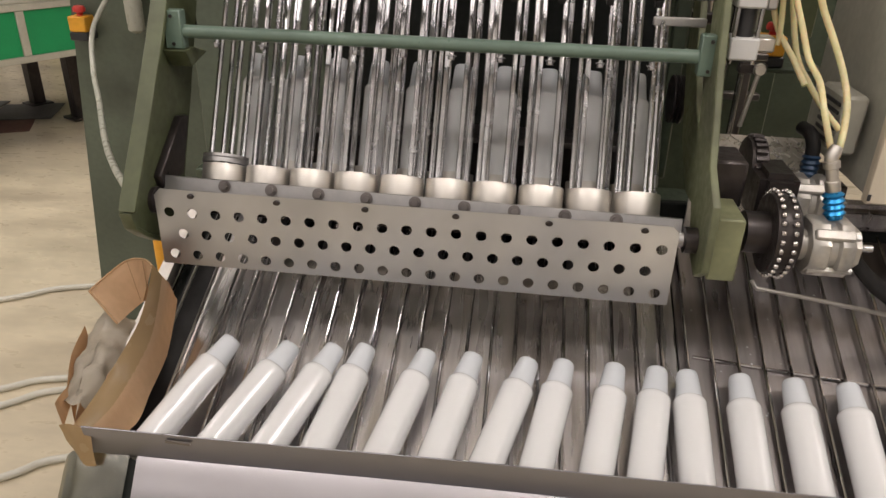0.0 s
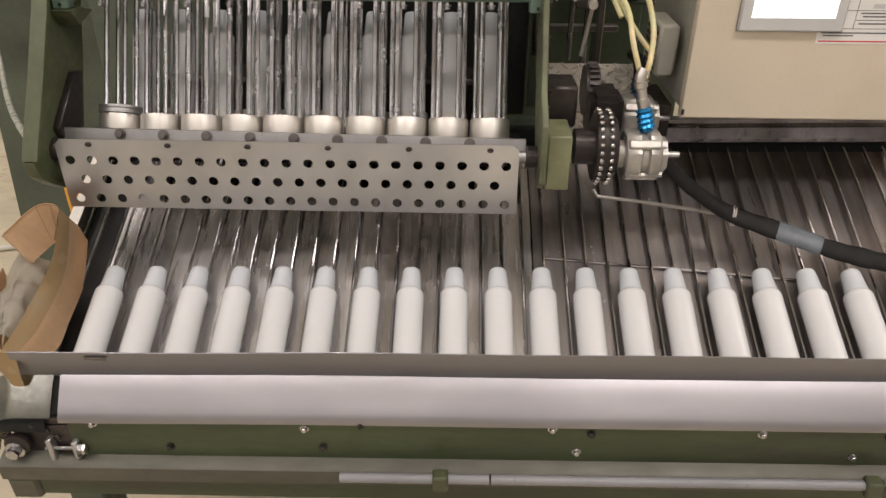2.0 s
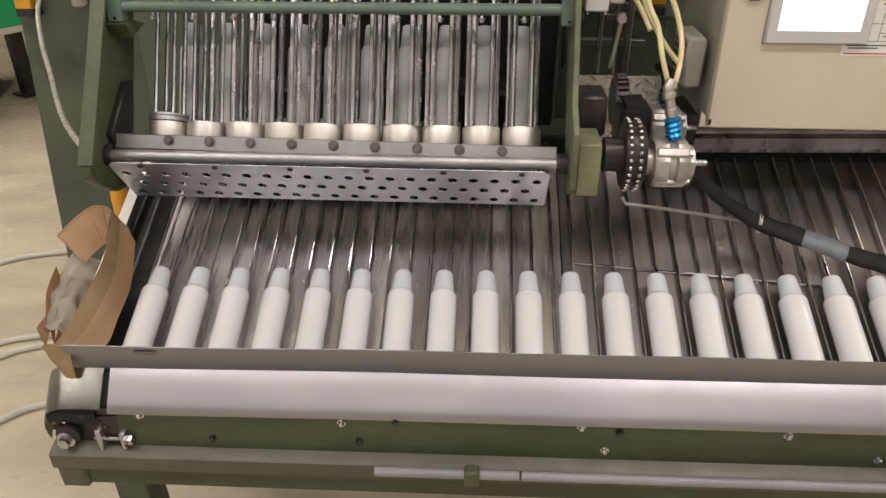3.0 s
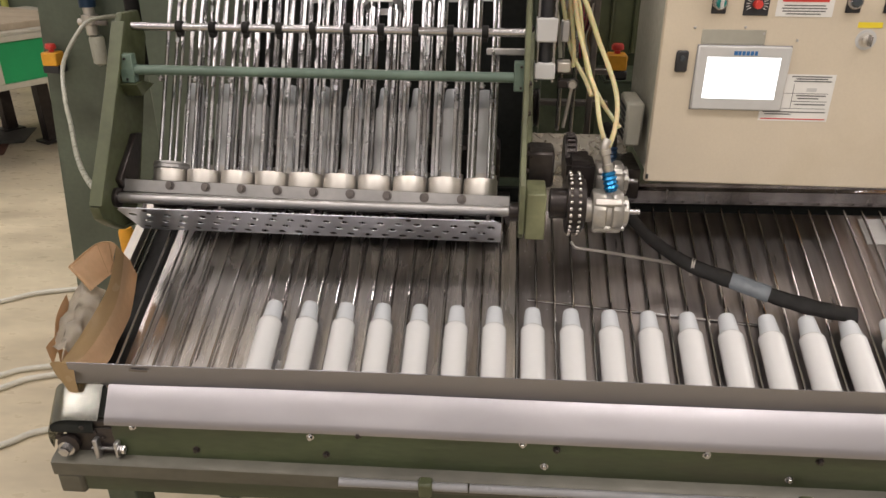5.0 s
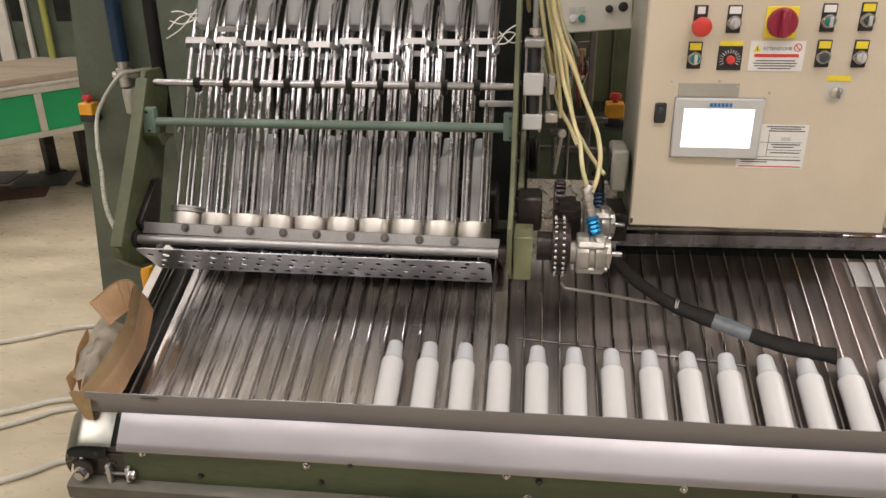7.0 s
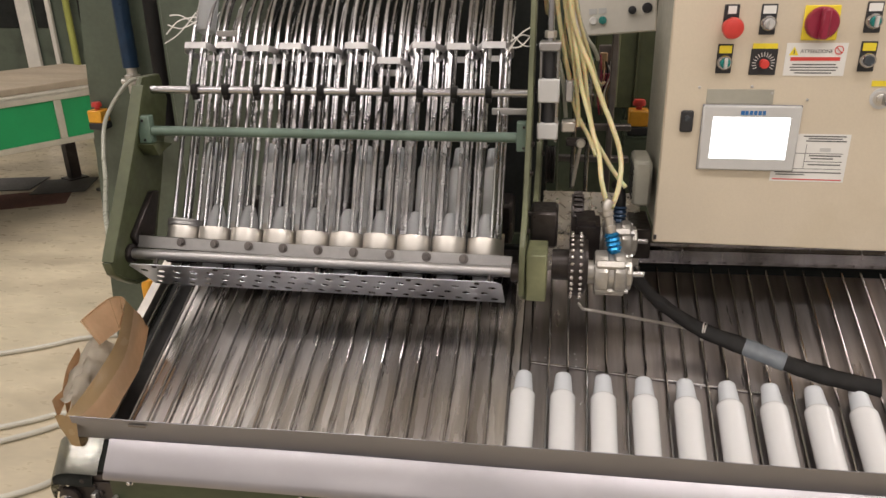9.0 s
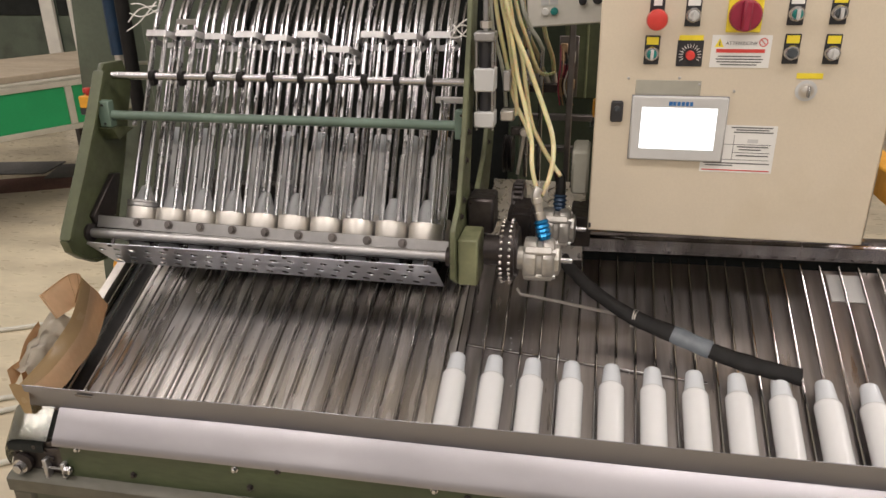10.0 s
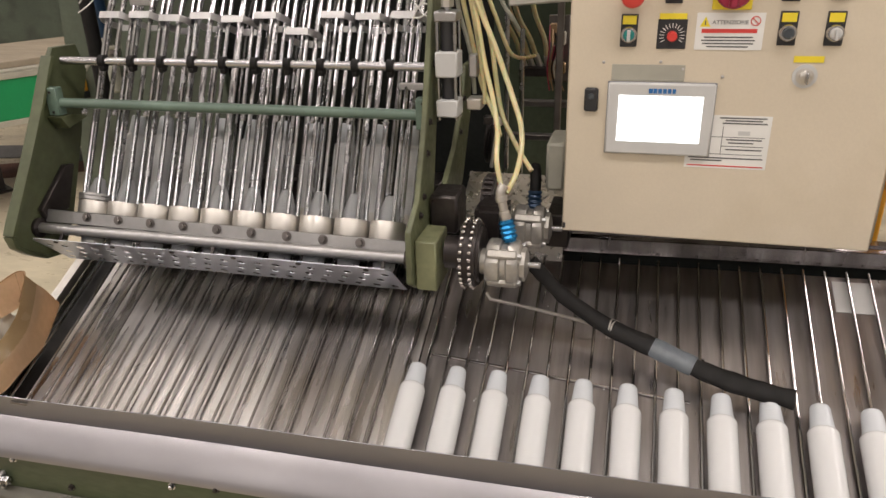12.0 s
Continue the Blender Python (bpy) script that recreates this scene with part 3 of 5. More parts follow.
    front = [(0.245, 1.105), (0.259, 1.126), (0.337, 1.236), (0.41, 1.346), (0.484, 1.468), (0.476, 1.473), (0.402, 1.352), (0.329, 1.242), (0.251, 1.132), (0.236, 1.107)]
    P("front_flange", slab(front, -0.488, -0.458, 0.001), GREEN, "olive green flange of the side plate")
    foot = [(0.236, 1.104), (0.244, 1.072), (0.275, 1.044), (0.322, 1.014), (0.366, 1.006), (0.404, 1.015), (0.40, 1.0225), (0.366, 1.0135), (0.3255, 1.0215), (0.281, 1.0495), (0.252, 1.0745), (0.2445, 1.104)]
    P("foot_flange", slab(foot, -0.488, -0.466, 0.001), GREEN)
    P("gusset", slab([(0.43, 1.337), (0.47, 1.337), (0.52, 1.32), (0.45, 1.305)], -0.4715, -0.43, 0.001), GREEN)
    P("foot_bracket", slab([(0.335, 1.135), (0.44, 1.215), (0.47, 1.21), (0.42, 1.11), (0.345, 1.105)], -0.474, -0.458, 0.002), IRON, "dark steel corner bracket")
    P("bearing", lathe([(0.014, -0.012), (0.024, -0.010), (0.024, 0.010), (0.014, 0.012)], along_x(-0.475, 0.326, 1.094), 18), IRON)
    right = [(0.255, 1.07), (0.30, 1.04), (0.36, 1.06), (0.43, 1.16), (0.48, 1.34), (0.54, 1.56), (0.60, 1.80), (0.53, 1.80), (0.47, 1.56), (0.40, 1.36), (0.33, 1.22), (0.26, 1.18)]
    P("side_plate", slab(right, 0.468, 0.480, 0.002), GREEN_LIT, "green side plate in a lighter tone that holds the lamp light")
    for y, z in ((0.40, 1.30), (0.425, 1.36), (0.36, 1.22), (0.33, 1.19), (0.47, 1.47), (0.62, 1.29), (0.66, 1.36)):
        P("plate_bolt", hexbolt(bmesh.new(), pose(0.4805 if y < 0.5 else 0.4975, y, z, 0, 90), 0.0055, 0.005), IRON)
    P("side_arm", slab([(0.40, 1.17), (0.48, 1.205), (0.585, 1.265), (0.65, 1.34), (0.69, 1.43), (0.755, 1.43), (0.735, 1.31), (0.645, 1.17), (0.54, 1.10), (0.42, 1.10)], 0.484, 0.497, 0.002), GREEN_LIT, "forked green arm in a lighter tone that holds the lamp light")
    P("bearing", lathe([(0.014, -0.016), (0.022, -0.014), (0.022, 0.014), (0.014, 0.016)], along_x(0.462, 0.326, 1.094), 18), IRON)
    P("drive_block", box(0.482, 0.526, 0.276, 0.37, 1.048, 1.156, 0.003), GREEN_FADED, "faded green drive block")
    P("bearing_block", box(0.484, 0.545, 0.385, 0.47, 1.13, 1.215, 0.006), IRON, "oily dark bearing block")
    # second row of cups further back
    for x in LANES:
        m = Matrix.Translation(rack_point(x, 0.150, 1.125)) @ pose(0, 0, 0, -math.degrees(math.atan(LEAN_RACK)))
        P("rear_cup", lathe([(0.030, 0.0), (0.0365, 0.0), (0.0365, 0.055), (0.0305, 0.055)], m, 20, ring=True), ALU, "turned aluminium guide cup in the rear row")
    P("rear_shelf", box(-0.46, 0.45, 0.48, 0.60, 1.03, 1.038, 0.001), IRON)
    P("back_brace", box(0.38, 0.47, 0.54, 0.55, 1.40, 1.415, 0.002), BAR_STEEL)


build_rack()

# ---- the perforated flap that swings about the hinge tube ----
PIVOT = (0, 0.322, 1.093)
flap = thing("perforated_flap", pose(*PIVOT), label="perforated stainless steel flap hinged below the cups", category="metal plate")


def build_flap():
    y0, y1 = 0.284, 0.2853
    top, bottom, xl, xr = 1.134, 0.995, -0.447, 0.431
    step = 0.0416
    x_first = -0.424
    rows = [(1.0915, 0.0, 21), (1.0515, 0.5, 20), (1.0115, 0.0, 21)]
    hz = 0.020
    bm = bmesh.new()
    n = 12

    def quad(x0, x1, z0, z1):
        for y in (y0, y1):
            bm.faces.new([bm.verts.new(p) for p in ((x0, y, z0), (x1, y, z0), (x1, y, z1), (x0, y, z1))])

    for zc, sh, cnt in rows:
        start = x_first + sh * step - step / 2
        for k in range(cnt):
            cx = x_first + (sh + k) * step
            rim = [(math.cos(2 * math.pi * (j + 0.5) / n), math.sin(2 * math.pi * (j + 0.5) / n)) for j in range(n)]
            inner, outer = [], []
            for y in (y0, y1):
                inner.append([bm.verts.new((cx + 0.0093 * c, y, zc + 0.0093 * s)) for c, s in rim])
                out = []
                for c, s in rim:
                    q = max(abs(c) / (step / 2), abs(s) / hz)
                    out.append(bm.verts.new((cx + c / q, y, zc + s / q)))
                outer.append(out)
                for j in range(n):
                    bm.faces.new((inner[-1][j], inner[-1][(j + 1) % n], out[(j + 1) % n], out[j]))
                for sx in (-1, 1):
                    for sz in (-1, 1):
                        j = max(range(n), key=lambda a: rim[a][0] * sx * 1.001 + rim[a][1] * sz)
                        cand = sorted(range(n), key=lambda a: -(rim[a][0] * sx + rim[a][1] * sz))[:2]
                        bm.faces.new((out[cand[0]], out[cand[1]], bm.verts.new((cx + sx * step / 2, y, zc + sz * hz))))
            for j in range(n):
                bm.faces.new((inner[0][j], inner[0][(j + 1) % n], inner[1][(j + 1) % n], inner[1][j]))
        quad(xl, start, zc - hz, zc + hz)
        quad(start + cnt * step, xr, zc - hz, zc + hz)
    z_hi, z_lo = rows[0][0] + hz, rows[2][0] - hz
    for y in (y0, y1):
        bm.faces.new([bm.verts.new(p) for p in ((xl, y, z_hi), (xr, y, z_hi), (xr, y, top - 0.012), (xr - 0.012, y, top), (xl + 0.012, y, top), (xl, y, top - 0.012))])
        if z_lo > bottom:
            bm.faces.new([bm.verts.new(p) for p in ((xl, y, z_lo), (xr, y, z_lo), (xr - 0.003, y, bottom), (xl + 0.003, y, bottom))])
    edge = [(xl, z_lo), (xl, top - 0.012), (xl + 0.012, top), (xr - 0.012, top), (xr, top - 0.012), (xr, z_lo)]
    for (xa, za), (xb, zb) in zip(edge, edge[1:] + edge[:1]):
        bm.faces.new([bm.verts.new(p) for p in ((xa, y0, za), (xb, y0, zb), (xb, y1, zb), (xa, y1, za))])
    bmesh.ops.remove_doubles(bm, verts=bm.verts, dist=1e-5)
    part("plate", bm, STEEL_PERF, flap, smooth=20)
    for k in range(6):
        x = -0.381 + 0.1516 * k
        bm = lathe([(0.0062, 0), (0.0062, 0.0015), (0.0045, 0.003)], pose(x, y0 - 0.0005, 1.1235, 90) @ Matrix.Diagonal((1, 0.75, 1, 1)), 14)
        part("screw", bm, IRON, flap, "dark slotted screw")
    for k in range(3):
        x = -0.40 + 0.40 * k
        part("hinge_arm", box(x - 0.004, x + 0.004, y1 + 0.0005, 0.318, 1.088, 1.094, 0.001), IRON, flap)



build_flap()


# bottles that wait upright in the rack
RACK_TURN = pose(0, 0, 0, 90 - math.degrees(math.atan(LEAN_RACK)))
rack_bottles = []
waiting_bottle = thing("bottle", label="milky plastic bottle dropping through a cage of the rack", category="bottle", group="bottles in the rack")
part("body", lathe([(0.001, 0.003), (0.020, 0.0), (0.0235, 0.004), (0.0245, 0.010), (0.0245, 0.105), (0.0240, 0.118), (0.0220, 0.132), (0.0190, 0.143)], pose(0, 0, 0, -90), 24), HAZE, waiting_bottle)
part("neck", lathe([(0.0193, 0.1425), (0.0165, 0.150), (0.0140, 0.158), (0.0115, 0.165), (0.006, 0.168), (0.001, 0.1685)], pose(0, 0, 0, -90), 20), HAZE, waiting_bottle)
for x in LANES:
    rear = copy_thing(first_bottle, Matrix.Translation(rack_point(x, 0.150, 1.145)) @ RACK_TURN)
    tagged(rear, label="white plastic bottle standing in a rear cup of the rack", group="bottles in the rack")
    front = copy_thing(waiting_bottle, Matrix.Identity(4)) if rack_bottles else waiting_bottle
    rack_bottles.append((x, front))


# ---- the control cabinet ----
CF = 0.43      # the cabinet door's face
cabinet = thing("control_cabinet", pose(1.05, 0.6, 1.14), label="cream painted electrical control cabinet with switches and a screen", category="control cabinet")


def letters(text, x, y, z, size, mat, parent, name="lettering", label=""):
    """Flat letters on an upright face that looks towards -y."""
    cu = bpy.data.curves.new(name, "FONT")
    cu.body, cu.size, cu.extrude, cu.align_x = text, size, 0.0003, "CENTER"
    ob = new(name, cu)
    dep = bpy.context.evaluated_depsgraph_get()
    data = bpy.data.meshes.new_from_object(ob.evaluated_get(dep))
    bpy.data.objects.remove(ob)
    bm = bmesh.new()
    bm.from_mesh(data)
    bm.transform(pose(x, y, z, 90))
    return part(name, bm, mat, parent, label)


def face_box(x0, x1, z0, z1, out0, out1, bevel=0.0):
    """A flat piece on the cabinet's door: it stands out from out0 to out1."""
    return box(x0, x1, CF - out1, CF - out0, z0, z1, bevel)


def turned(x, z, prof, out=0.0, n=20):
    return lathe(prof, pose(x, CF - out, z, 90), n)


def build_cabinet():
    P = lambda name, bm, mat, label="": part(name, bm, mat, cabinet, label)
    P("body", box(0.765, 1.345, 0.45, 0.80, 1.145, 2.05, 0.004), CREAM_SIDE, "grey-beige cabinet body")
    P("door", box(0.757, 1.336, CF, 0.449, 1.139, 2.045, 0.003), CREAM, "cream cabinet door")
    P("hinge", box(0.7585, 0.7645, CF - 0.003, CF - 0.0002, 1.146, 1.158, 0.001), BLACK_PLASTIC)
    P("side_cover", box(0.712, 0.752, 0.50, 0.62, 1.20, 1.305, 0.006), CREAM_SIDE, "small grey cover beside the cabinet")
    for k in range(6):
        P("louvre", box(0.7095, 0.7125, 0.515, 0.60, 1.212 + 0.014 * k, 1.219 + 0.014 * k, 0.0008), BLACK_PLASTIC)
    P("under_bracket", box(0.715, 0.765, 0.52, 0.66, 1.06, 1.137, 0.003), IRON)
    # switches: (x, z, plate colour, cap)
    for x, z, plate, cap in ((0.938, 1.612, PAPER, "clear"), (1.130, 1.615, PAPER, "teal"), (1.207, 1.617, YELLOW, "dark"), (0.864, 1.536, YELLOW, "teal"), (1.132, 1.541, YELLOW, "dark"), (1.207, 1.541, YELLOW, "clear")):
        sw = P("switch", face_box(x - 0.015, x + 0.015, z - 0.022, z + 0.036, 0.0003, 0.003, 0.0015), BLACK_PLASTIC, "black switch plate with a round cap")
        part("label_plate", face_box(x - 0.012, x + 0.012, z + 0.018, z + 0.033, 0.0032, 0.0042), plate, sw)
        part("bezel", turned(x, z, [(0.0145, 0), (0.0145, 0.008), (0.012, 0.011)], 0.003), CHROME, sw)
        part("cap", turned(x, z, [(0.0100, 0.006), (0.0100, 0.014), (0.008, 0.0165)], 0.003), {"clear": GREY_PLASTIC, "teal": TEAL, "dark": GLOSS_DARK}[cap], sw)
        if cap != "dark" or z > 1.6:
            lever = box(x - 0.003, x + 0.003, CF - 0.026, CF - 0.018, z - 0.010, z + 0.010, 0.001)
            part("lever", lever, GREY_PLASTIC, sw)
    es = P("emergency_stop", turned(0.867, 1.605, [(0.016, 0), (0.016, 0.014), (0.012, 0.016), (0.012, 0.022), (0.0195, 0.024), (0.021, 0.030), (0.019, 0.038), (0.012, 0.041)], 0.003, 24), RED, "red mushroom stop button")
    part("legend", face_box(0.853, 0.882, 1.60, 1.648, 0.0003, 0.003, 0.001), BLACK_PLASTIC, es)
    part("legend_plate", face_box(0.860, 0.876, 1.63, 1.645, 0.0032, 0.004), PAPER, es)
    mk = P("main_switch", face_box(1.003, 1.069, 1.579, 1.645, 0.0003, 0.004, 0.002), YELLOW, "yellow main switch plate with a red rotary handle")
    part("dial", turned(1.036, 1.612, [(0.031, 0), (0.031, 0.010), (0.028, 0.014)], 0.004, 28), RED_DARK, mk)
    part("handle", box(1.028, 1.044, CF - 0.036, CF - 0.017, 1.583, 1.641, 0.004), RED_DARK, mk)
    po = P("potentiometer", face_box(0.914, 0.965, 1.511, 1.563, 0.0003, 0.002, 0.001), BLACK_PLASTIC, "black scale plate with a small red knob")
    part("title_strip", face_box(0.916, 0.963, 1.563, 1.573, 0.0003, 0.0022), YELLOW, po)
    for k in range(15):
        a = radians(-30 + k * 240 / 14)
        c = pose(0.940, CF - 0.0025, 1.534, 0, -math.degrees(a), 0)
        part("scale_mark", box(0.014, 0.022, -0.0004, 0.0004, -0.0006, 0.0006, 0, m=c), PAPER, po)
    part("knob", turned(0.940, 1.534, [(0.009, 0), (0.009, 0.012), (0.007, 0.014)], 0.002), RED, po)
    st = P("warning_sticker", face_box(0.980, 1.094, 1.510, 1.574, 0.0003, 0.0011), PAPER, "white warning sticker with a red band")
    part("red_band", face_box(0.990, 1.083, 1.5395, 1.5465, 0.0012, 0.0017), INK_RED, st)
    letters("ATTENZIONE", 1.037, CF - 0.0013, 1.5545, 0.0098, INK, st, label="black printed heading")
    tri = bmesh.new()
    tri.faces.new([tri.verts.new((x, CF - 0.0014, z)) for x, z in ((0.986, 1.550), (1.004, 1.550), (0.995, 1.567))])
    part("hazard_triangle", tri, YELLOW, st, "yellow hazard triangle")
    part("hazard_bolt", face_box(0.9942, 0.9962, 1.553, 1.561, 0.0016, 0.002), INK, st)
    part("ban_sign", lathe([(0.0085, 0), (0.0085, 0.0004), (0.0068, 0.0004), (0.0068, 0)], pose(1.0785, CF - 0.0013, 1.560, 90), 24, ring=True), INK_RED, st, "red prohibition ring")
    part("ban_stroke", box(-0.0075, 0.0075, -0.0003, 0.0003, -0.0008, 0.0008, 0, m=pose(1.0785, CF - 0.0018, 1.560, 0, 45)), INK_RED, st)
    for k, w in enumerate((0.082, 0.090, 0.086, 0.07)):
        part("text_bar", face_box(1.036 - w / 2, 1.036 + w / 2, 1.531 - 0.0055 * k, 1.5332 - 0.0055 * k, 0.0012, 0.0016), INK, st)
    # operator screen
    hm = P("operator_panel", face_box(0.834, 1.027, 1.313, 1.4495, 0.0003, 0.010, 0.003), GREY_PLASTIC, "pale grey touch screen panel with a lit white display")
    part("display", face_box(0.8545, 1.0065, 1.3385, 1.4265, 0.0103, 0.0107), SCREEN, hm, "lit white display")
    part("gasket", face_box(0.8325, 1.0285, 1.3115, 1.451, 0.0002, 0.003, 0.001), TUBE_GREY, hm)
    for k, w in enumerate((0.0075, 0.0065, 0.0065, 0.0065, 0.0065, 0.006)):
        x = 0.908 + 0.0085 * k
        part("maker_mark", face_box(x, x + w, 1.4312, 1.4398, 0.0103, 0.0108), INK_BLUE, hm)
    P("patch_plate", face_box(0.838, 0.969, 1.452, 1.482, 0.0003, 0.0018, 0.0005), CREAM_SIDE, "thin grey patch plate above the screen")
    for x, z in ((0.822, 1.485), (0.925, 1.487), (0.965, 1.475), (1.035, 1.462)):
        P("rivet", turned(x, z, [(0.003, 0), (0.0028, 0.002), (0.001, 0.003)], 0.0, 10), BAR_STEEL)
    lk = P("door_latch", face_box(0.790, 0.816, 1.392, 1.438, 0.0003, 0.008, 0.007), BLACK_PLASTIC, "black oval door latch")
    part("cylinder", turned(0.803, 1.422, [(0.006, 0), (0.006, 0.003)], 0.008, 14), GLOSS_DARK, lk)
    ky = P("key_switch", turned(1.172, 1.466, [(0.015, 0), (0.015, 0.003), (0.010, 0.004), (0.010, 0.010), (0.007, 0.012)], 0.0, 22), ALU, "round aluminium key switch")
    P("key_plate", turned(1.172, 1.466, [(0.021, 0.0003), (0.021, 0.0015), (0.016, 0.0018)], 0.0, 24), GREY_PLASTIC, "pale round backing plate")
    part("key", box(1.1705, 1.1735, CF - 0.030, CF - 0.012, 1.456, 1.478, 0.001), CHROME, ky)
    P("yellow_tag", face_box(1.150, 1.199, 1.490, 1.501, 0.0003, 0.0012), YELLOW, "blank yellow tag")
    pp = P("instruction_sheet", face_box(0.985, 1.131, 1.290, 1.392, 0.0003, 0.0009), PAPER, "white printed instruction sheet partly behind the screen")
    for k, (x0, x1, z) in enumerate(((1.040, 1.122, 1.386), (1.050, 1.115, 1.381), (1.046, 1.124, 1.376), (1.056, 1.118, 1.345), (1.060, 1.104, 1.339), (1.056, 1.120, 1.326), (0.992, 1.124, 1.309), (0.996, 1.052, 1.304), (0.990, 1.126, 1.2935))):
        part("text_bar", face_box(x0, x1, z, z + 0.0024, 0.001, 0.0013), INK_RED if k == 8 else INK, pp)
    for x0, x1, z0, z1 in ((1.048, 1.122, 1.333, 1.3342), (1.048, 1.122, 1.3505, 1.3515), (1.0475, 1.0485, 1.318, 1.371), (1.02, 1.048, 1.3505, 1.3515), (1.02, 1.122, 1.3175, 1.3185)):
        part("frame_line", face_box(x0, x1, z0, z1, 0.001, 0.0013), INK, pp)
    part("small_picture", face_box(1.075, 1.096, 1.355, 1.363, 0.001, 0.0013), GREY_PLASTIC, pp)


build_cabinet()

# ---- drive at the rack's end ----
drive = thing("rack_drive", pose(0.62, 0.3, 1.0), label="greasy chain drive with cast hydraulic motors at the rack's end", category="motor")


def build_drive():
    P = lambda name, bm, mat, label="": part(name, bm, mat, drive, label)
    cy, cz = 0.325, 1.118
    P("hub", sweep([(0.536, cy, cz), (0.575, cy, cz)], 0.034, 20), IRON)
    sp = P("sprocket", lathe([(0.03, 0), (0.064, 0), (0.066, 0.004), (0.066, 0.030), (0.064, 0.034), (0.03, 0.034)], along_x(0.572, cy, cz), 36), IRON, "black oily sprocket")
    for k in range(30):
        a = 2 * math.pi * k / 30
        y, z = cy + 0.069 * math.cos(a), cz + 0.069 * math.sin(a)
        for x0 in (0.575, 0.593):
            part("chain_roller", sweep([(x0, y, z), (x0 + 0.002, y, z), (x0 + 0.005, y, z), (x0 + 0.007, y, z)], [0.003, 0.0048, 0.0048, 0.003], 8), CHAIN, sp)
    P("sprocket_face", lathe([(0.020, 0), (0.058, 0), (0.055, 0.006), (0.02, 0.008)], along_x(0.606, cy, cz), 30), IRON)
    # second sprocket higher up behind
    P("rear_sprocket", lathe([(0.02, 0), (0.052, 0), (0.052, 0.028), (0.02, 0.028)], along_x(0.575, 0.52, 1.165), 28), IRON, "black rear sprocket")
    for k in range(24):
        a = 2 * math.pi * k / 24
        P("chain_roller", sweep([(0.580, 0.52 + 0.054 * math.cos(a), 1.165 + 0.054 * math.sin(a)), (0.599, 0.52 + 0.054 * math.cos(a), 1.165 + 0.054 * math.sin(a))], 0.005, 6), IRON)

    def motor(x, y, z, name):
        m8 = along_x(x, y, z) @ pose(0, 0, 0, 0, 0, 22.5)
        mo = P(name, lathe([(0.030, -0.001), (0.045, 0.0), (0.048, 0.004), (0.048, 0.026), (0.044, 0.029)], m8, 8), ALU_CAST, "eight-sided cast aluminium motor")
        part("neck", sweep([(x - 0.022, y, z), (x, y, z)], 0.026, 18), ALU_CAST, mo)
        part("middle", lathe([(0.040, 0.0285), (0.040, 0.040)], m8, 16), ALU_CAST, mo)
        part("end_cover", lathe([(0.043, 0.0395), (0.048, 0.043), (0.048, 0.058), (0.044, 0.064), (0.034, 0.067), (0.034, 0.076), (0.020, 0.080)], m8, 8), ALU_CAST, mo)
        for k in range(1, 8, 2):
            w = radians(45 * k)
            cy8, cz8 = y + 0.040 * math.cos(w), z + 0.040 * math.sin(w)
            part("boss", box(x + 0.002, x + 0.062, -0.009, 0.009, -0.004, 0.008, 0.003, m=Matrix.Translation((0, y, z)) @ pose(0, 0, 0, 45 * k) @ pose(0, 0, 0.041)), ALU_CAST, mo)
            part("bolt_head", sweep([(x + 0.062, cy8, cz8), (x + 0.070, cy8, cz8)], 0.0055, 6), BAR_STEEL, mo)
        part("shaft_stub", sweep([(x + 0.08, y, z), (x + 0.104, y, z)], 0.0065, 10), CHROME, mo)
        return mo

    motor(0.626, 0.305, 1.112, "motor")
    motor(0.650, 0.490, 1.118, "rear_motor")
    P("gear_case", box(0.575, 0.640, 0.40, 0.50, 1.09, 1.19, 0.012, seg=2), IRON, "greasy black gear case")
    for x, y, z0, mat, lean in ((0.668, 0.318, 1.154, BLUE_METAL, -14), (0.688, 0.515, 1.150, BLUE_DARK, 0)):
        m = pose(x, y, z0, -8, lean)
        prof = [(0.012, 0)] + [(0.0165 if k % 2 else 0.0130, 0.004 + 0.0050 * k) for k in range(8)] + [(0.011, 0.044)]
        P("blue_fitting", lathe(prof, m, 20), mat, "blue anodised hose fitting")
        if lean:
            P("fitting_nut", lathe([(0.0105, 0.044), (0.0115, 0.046), (0.0115, 0.060), (0.009, 0.062), (0.0095, 0.080), (0.0125, 0.082), (0.0125, 0.092), (0.008, 0.094)], m, 14), ALU)
            P("elbow", sweep(curve([m @ Vector((0, 0, 0.090)), m @ Vector((0.001, 0, 0.100)), m @ Vector((0.010, 0.004, 0.112))]), 0.010, 12), ALU, "bright hose elbow")
        else:
            P("black_elbow", sweep(curve([m @ Vector((0, 0, 0.040)), m @ Vector((0, 0.004, 0.062)), m @ Vector((-0.003, 0.02, 0.078)), m @ Vector((-0.008, 0.05, 0.084))]), 0.0125, 12), RUBBER, "black rubber hose elbow")


build_drive()

# dark sleeve with a strip of tape, hung from the drive over the tray
sleeve = thing("black_sleeve", pose(0.95, 0.32, 0.93), label="limp black rubber sleeve with grey tape lying over the bottles", category="hose")
line = curve([(0.706, 0.345, 1.100), (0.735, 0.350, 1.066), (0.775, 0.348, 1.028), (0.86, 0.345, 0.973), (0.955, 0.318, 0.948), (1.05, 0.285, 0.927), (1.13, 0.262, 0.916), (1.214, 0.252, 0.906)], 6)


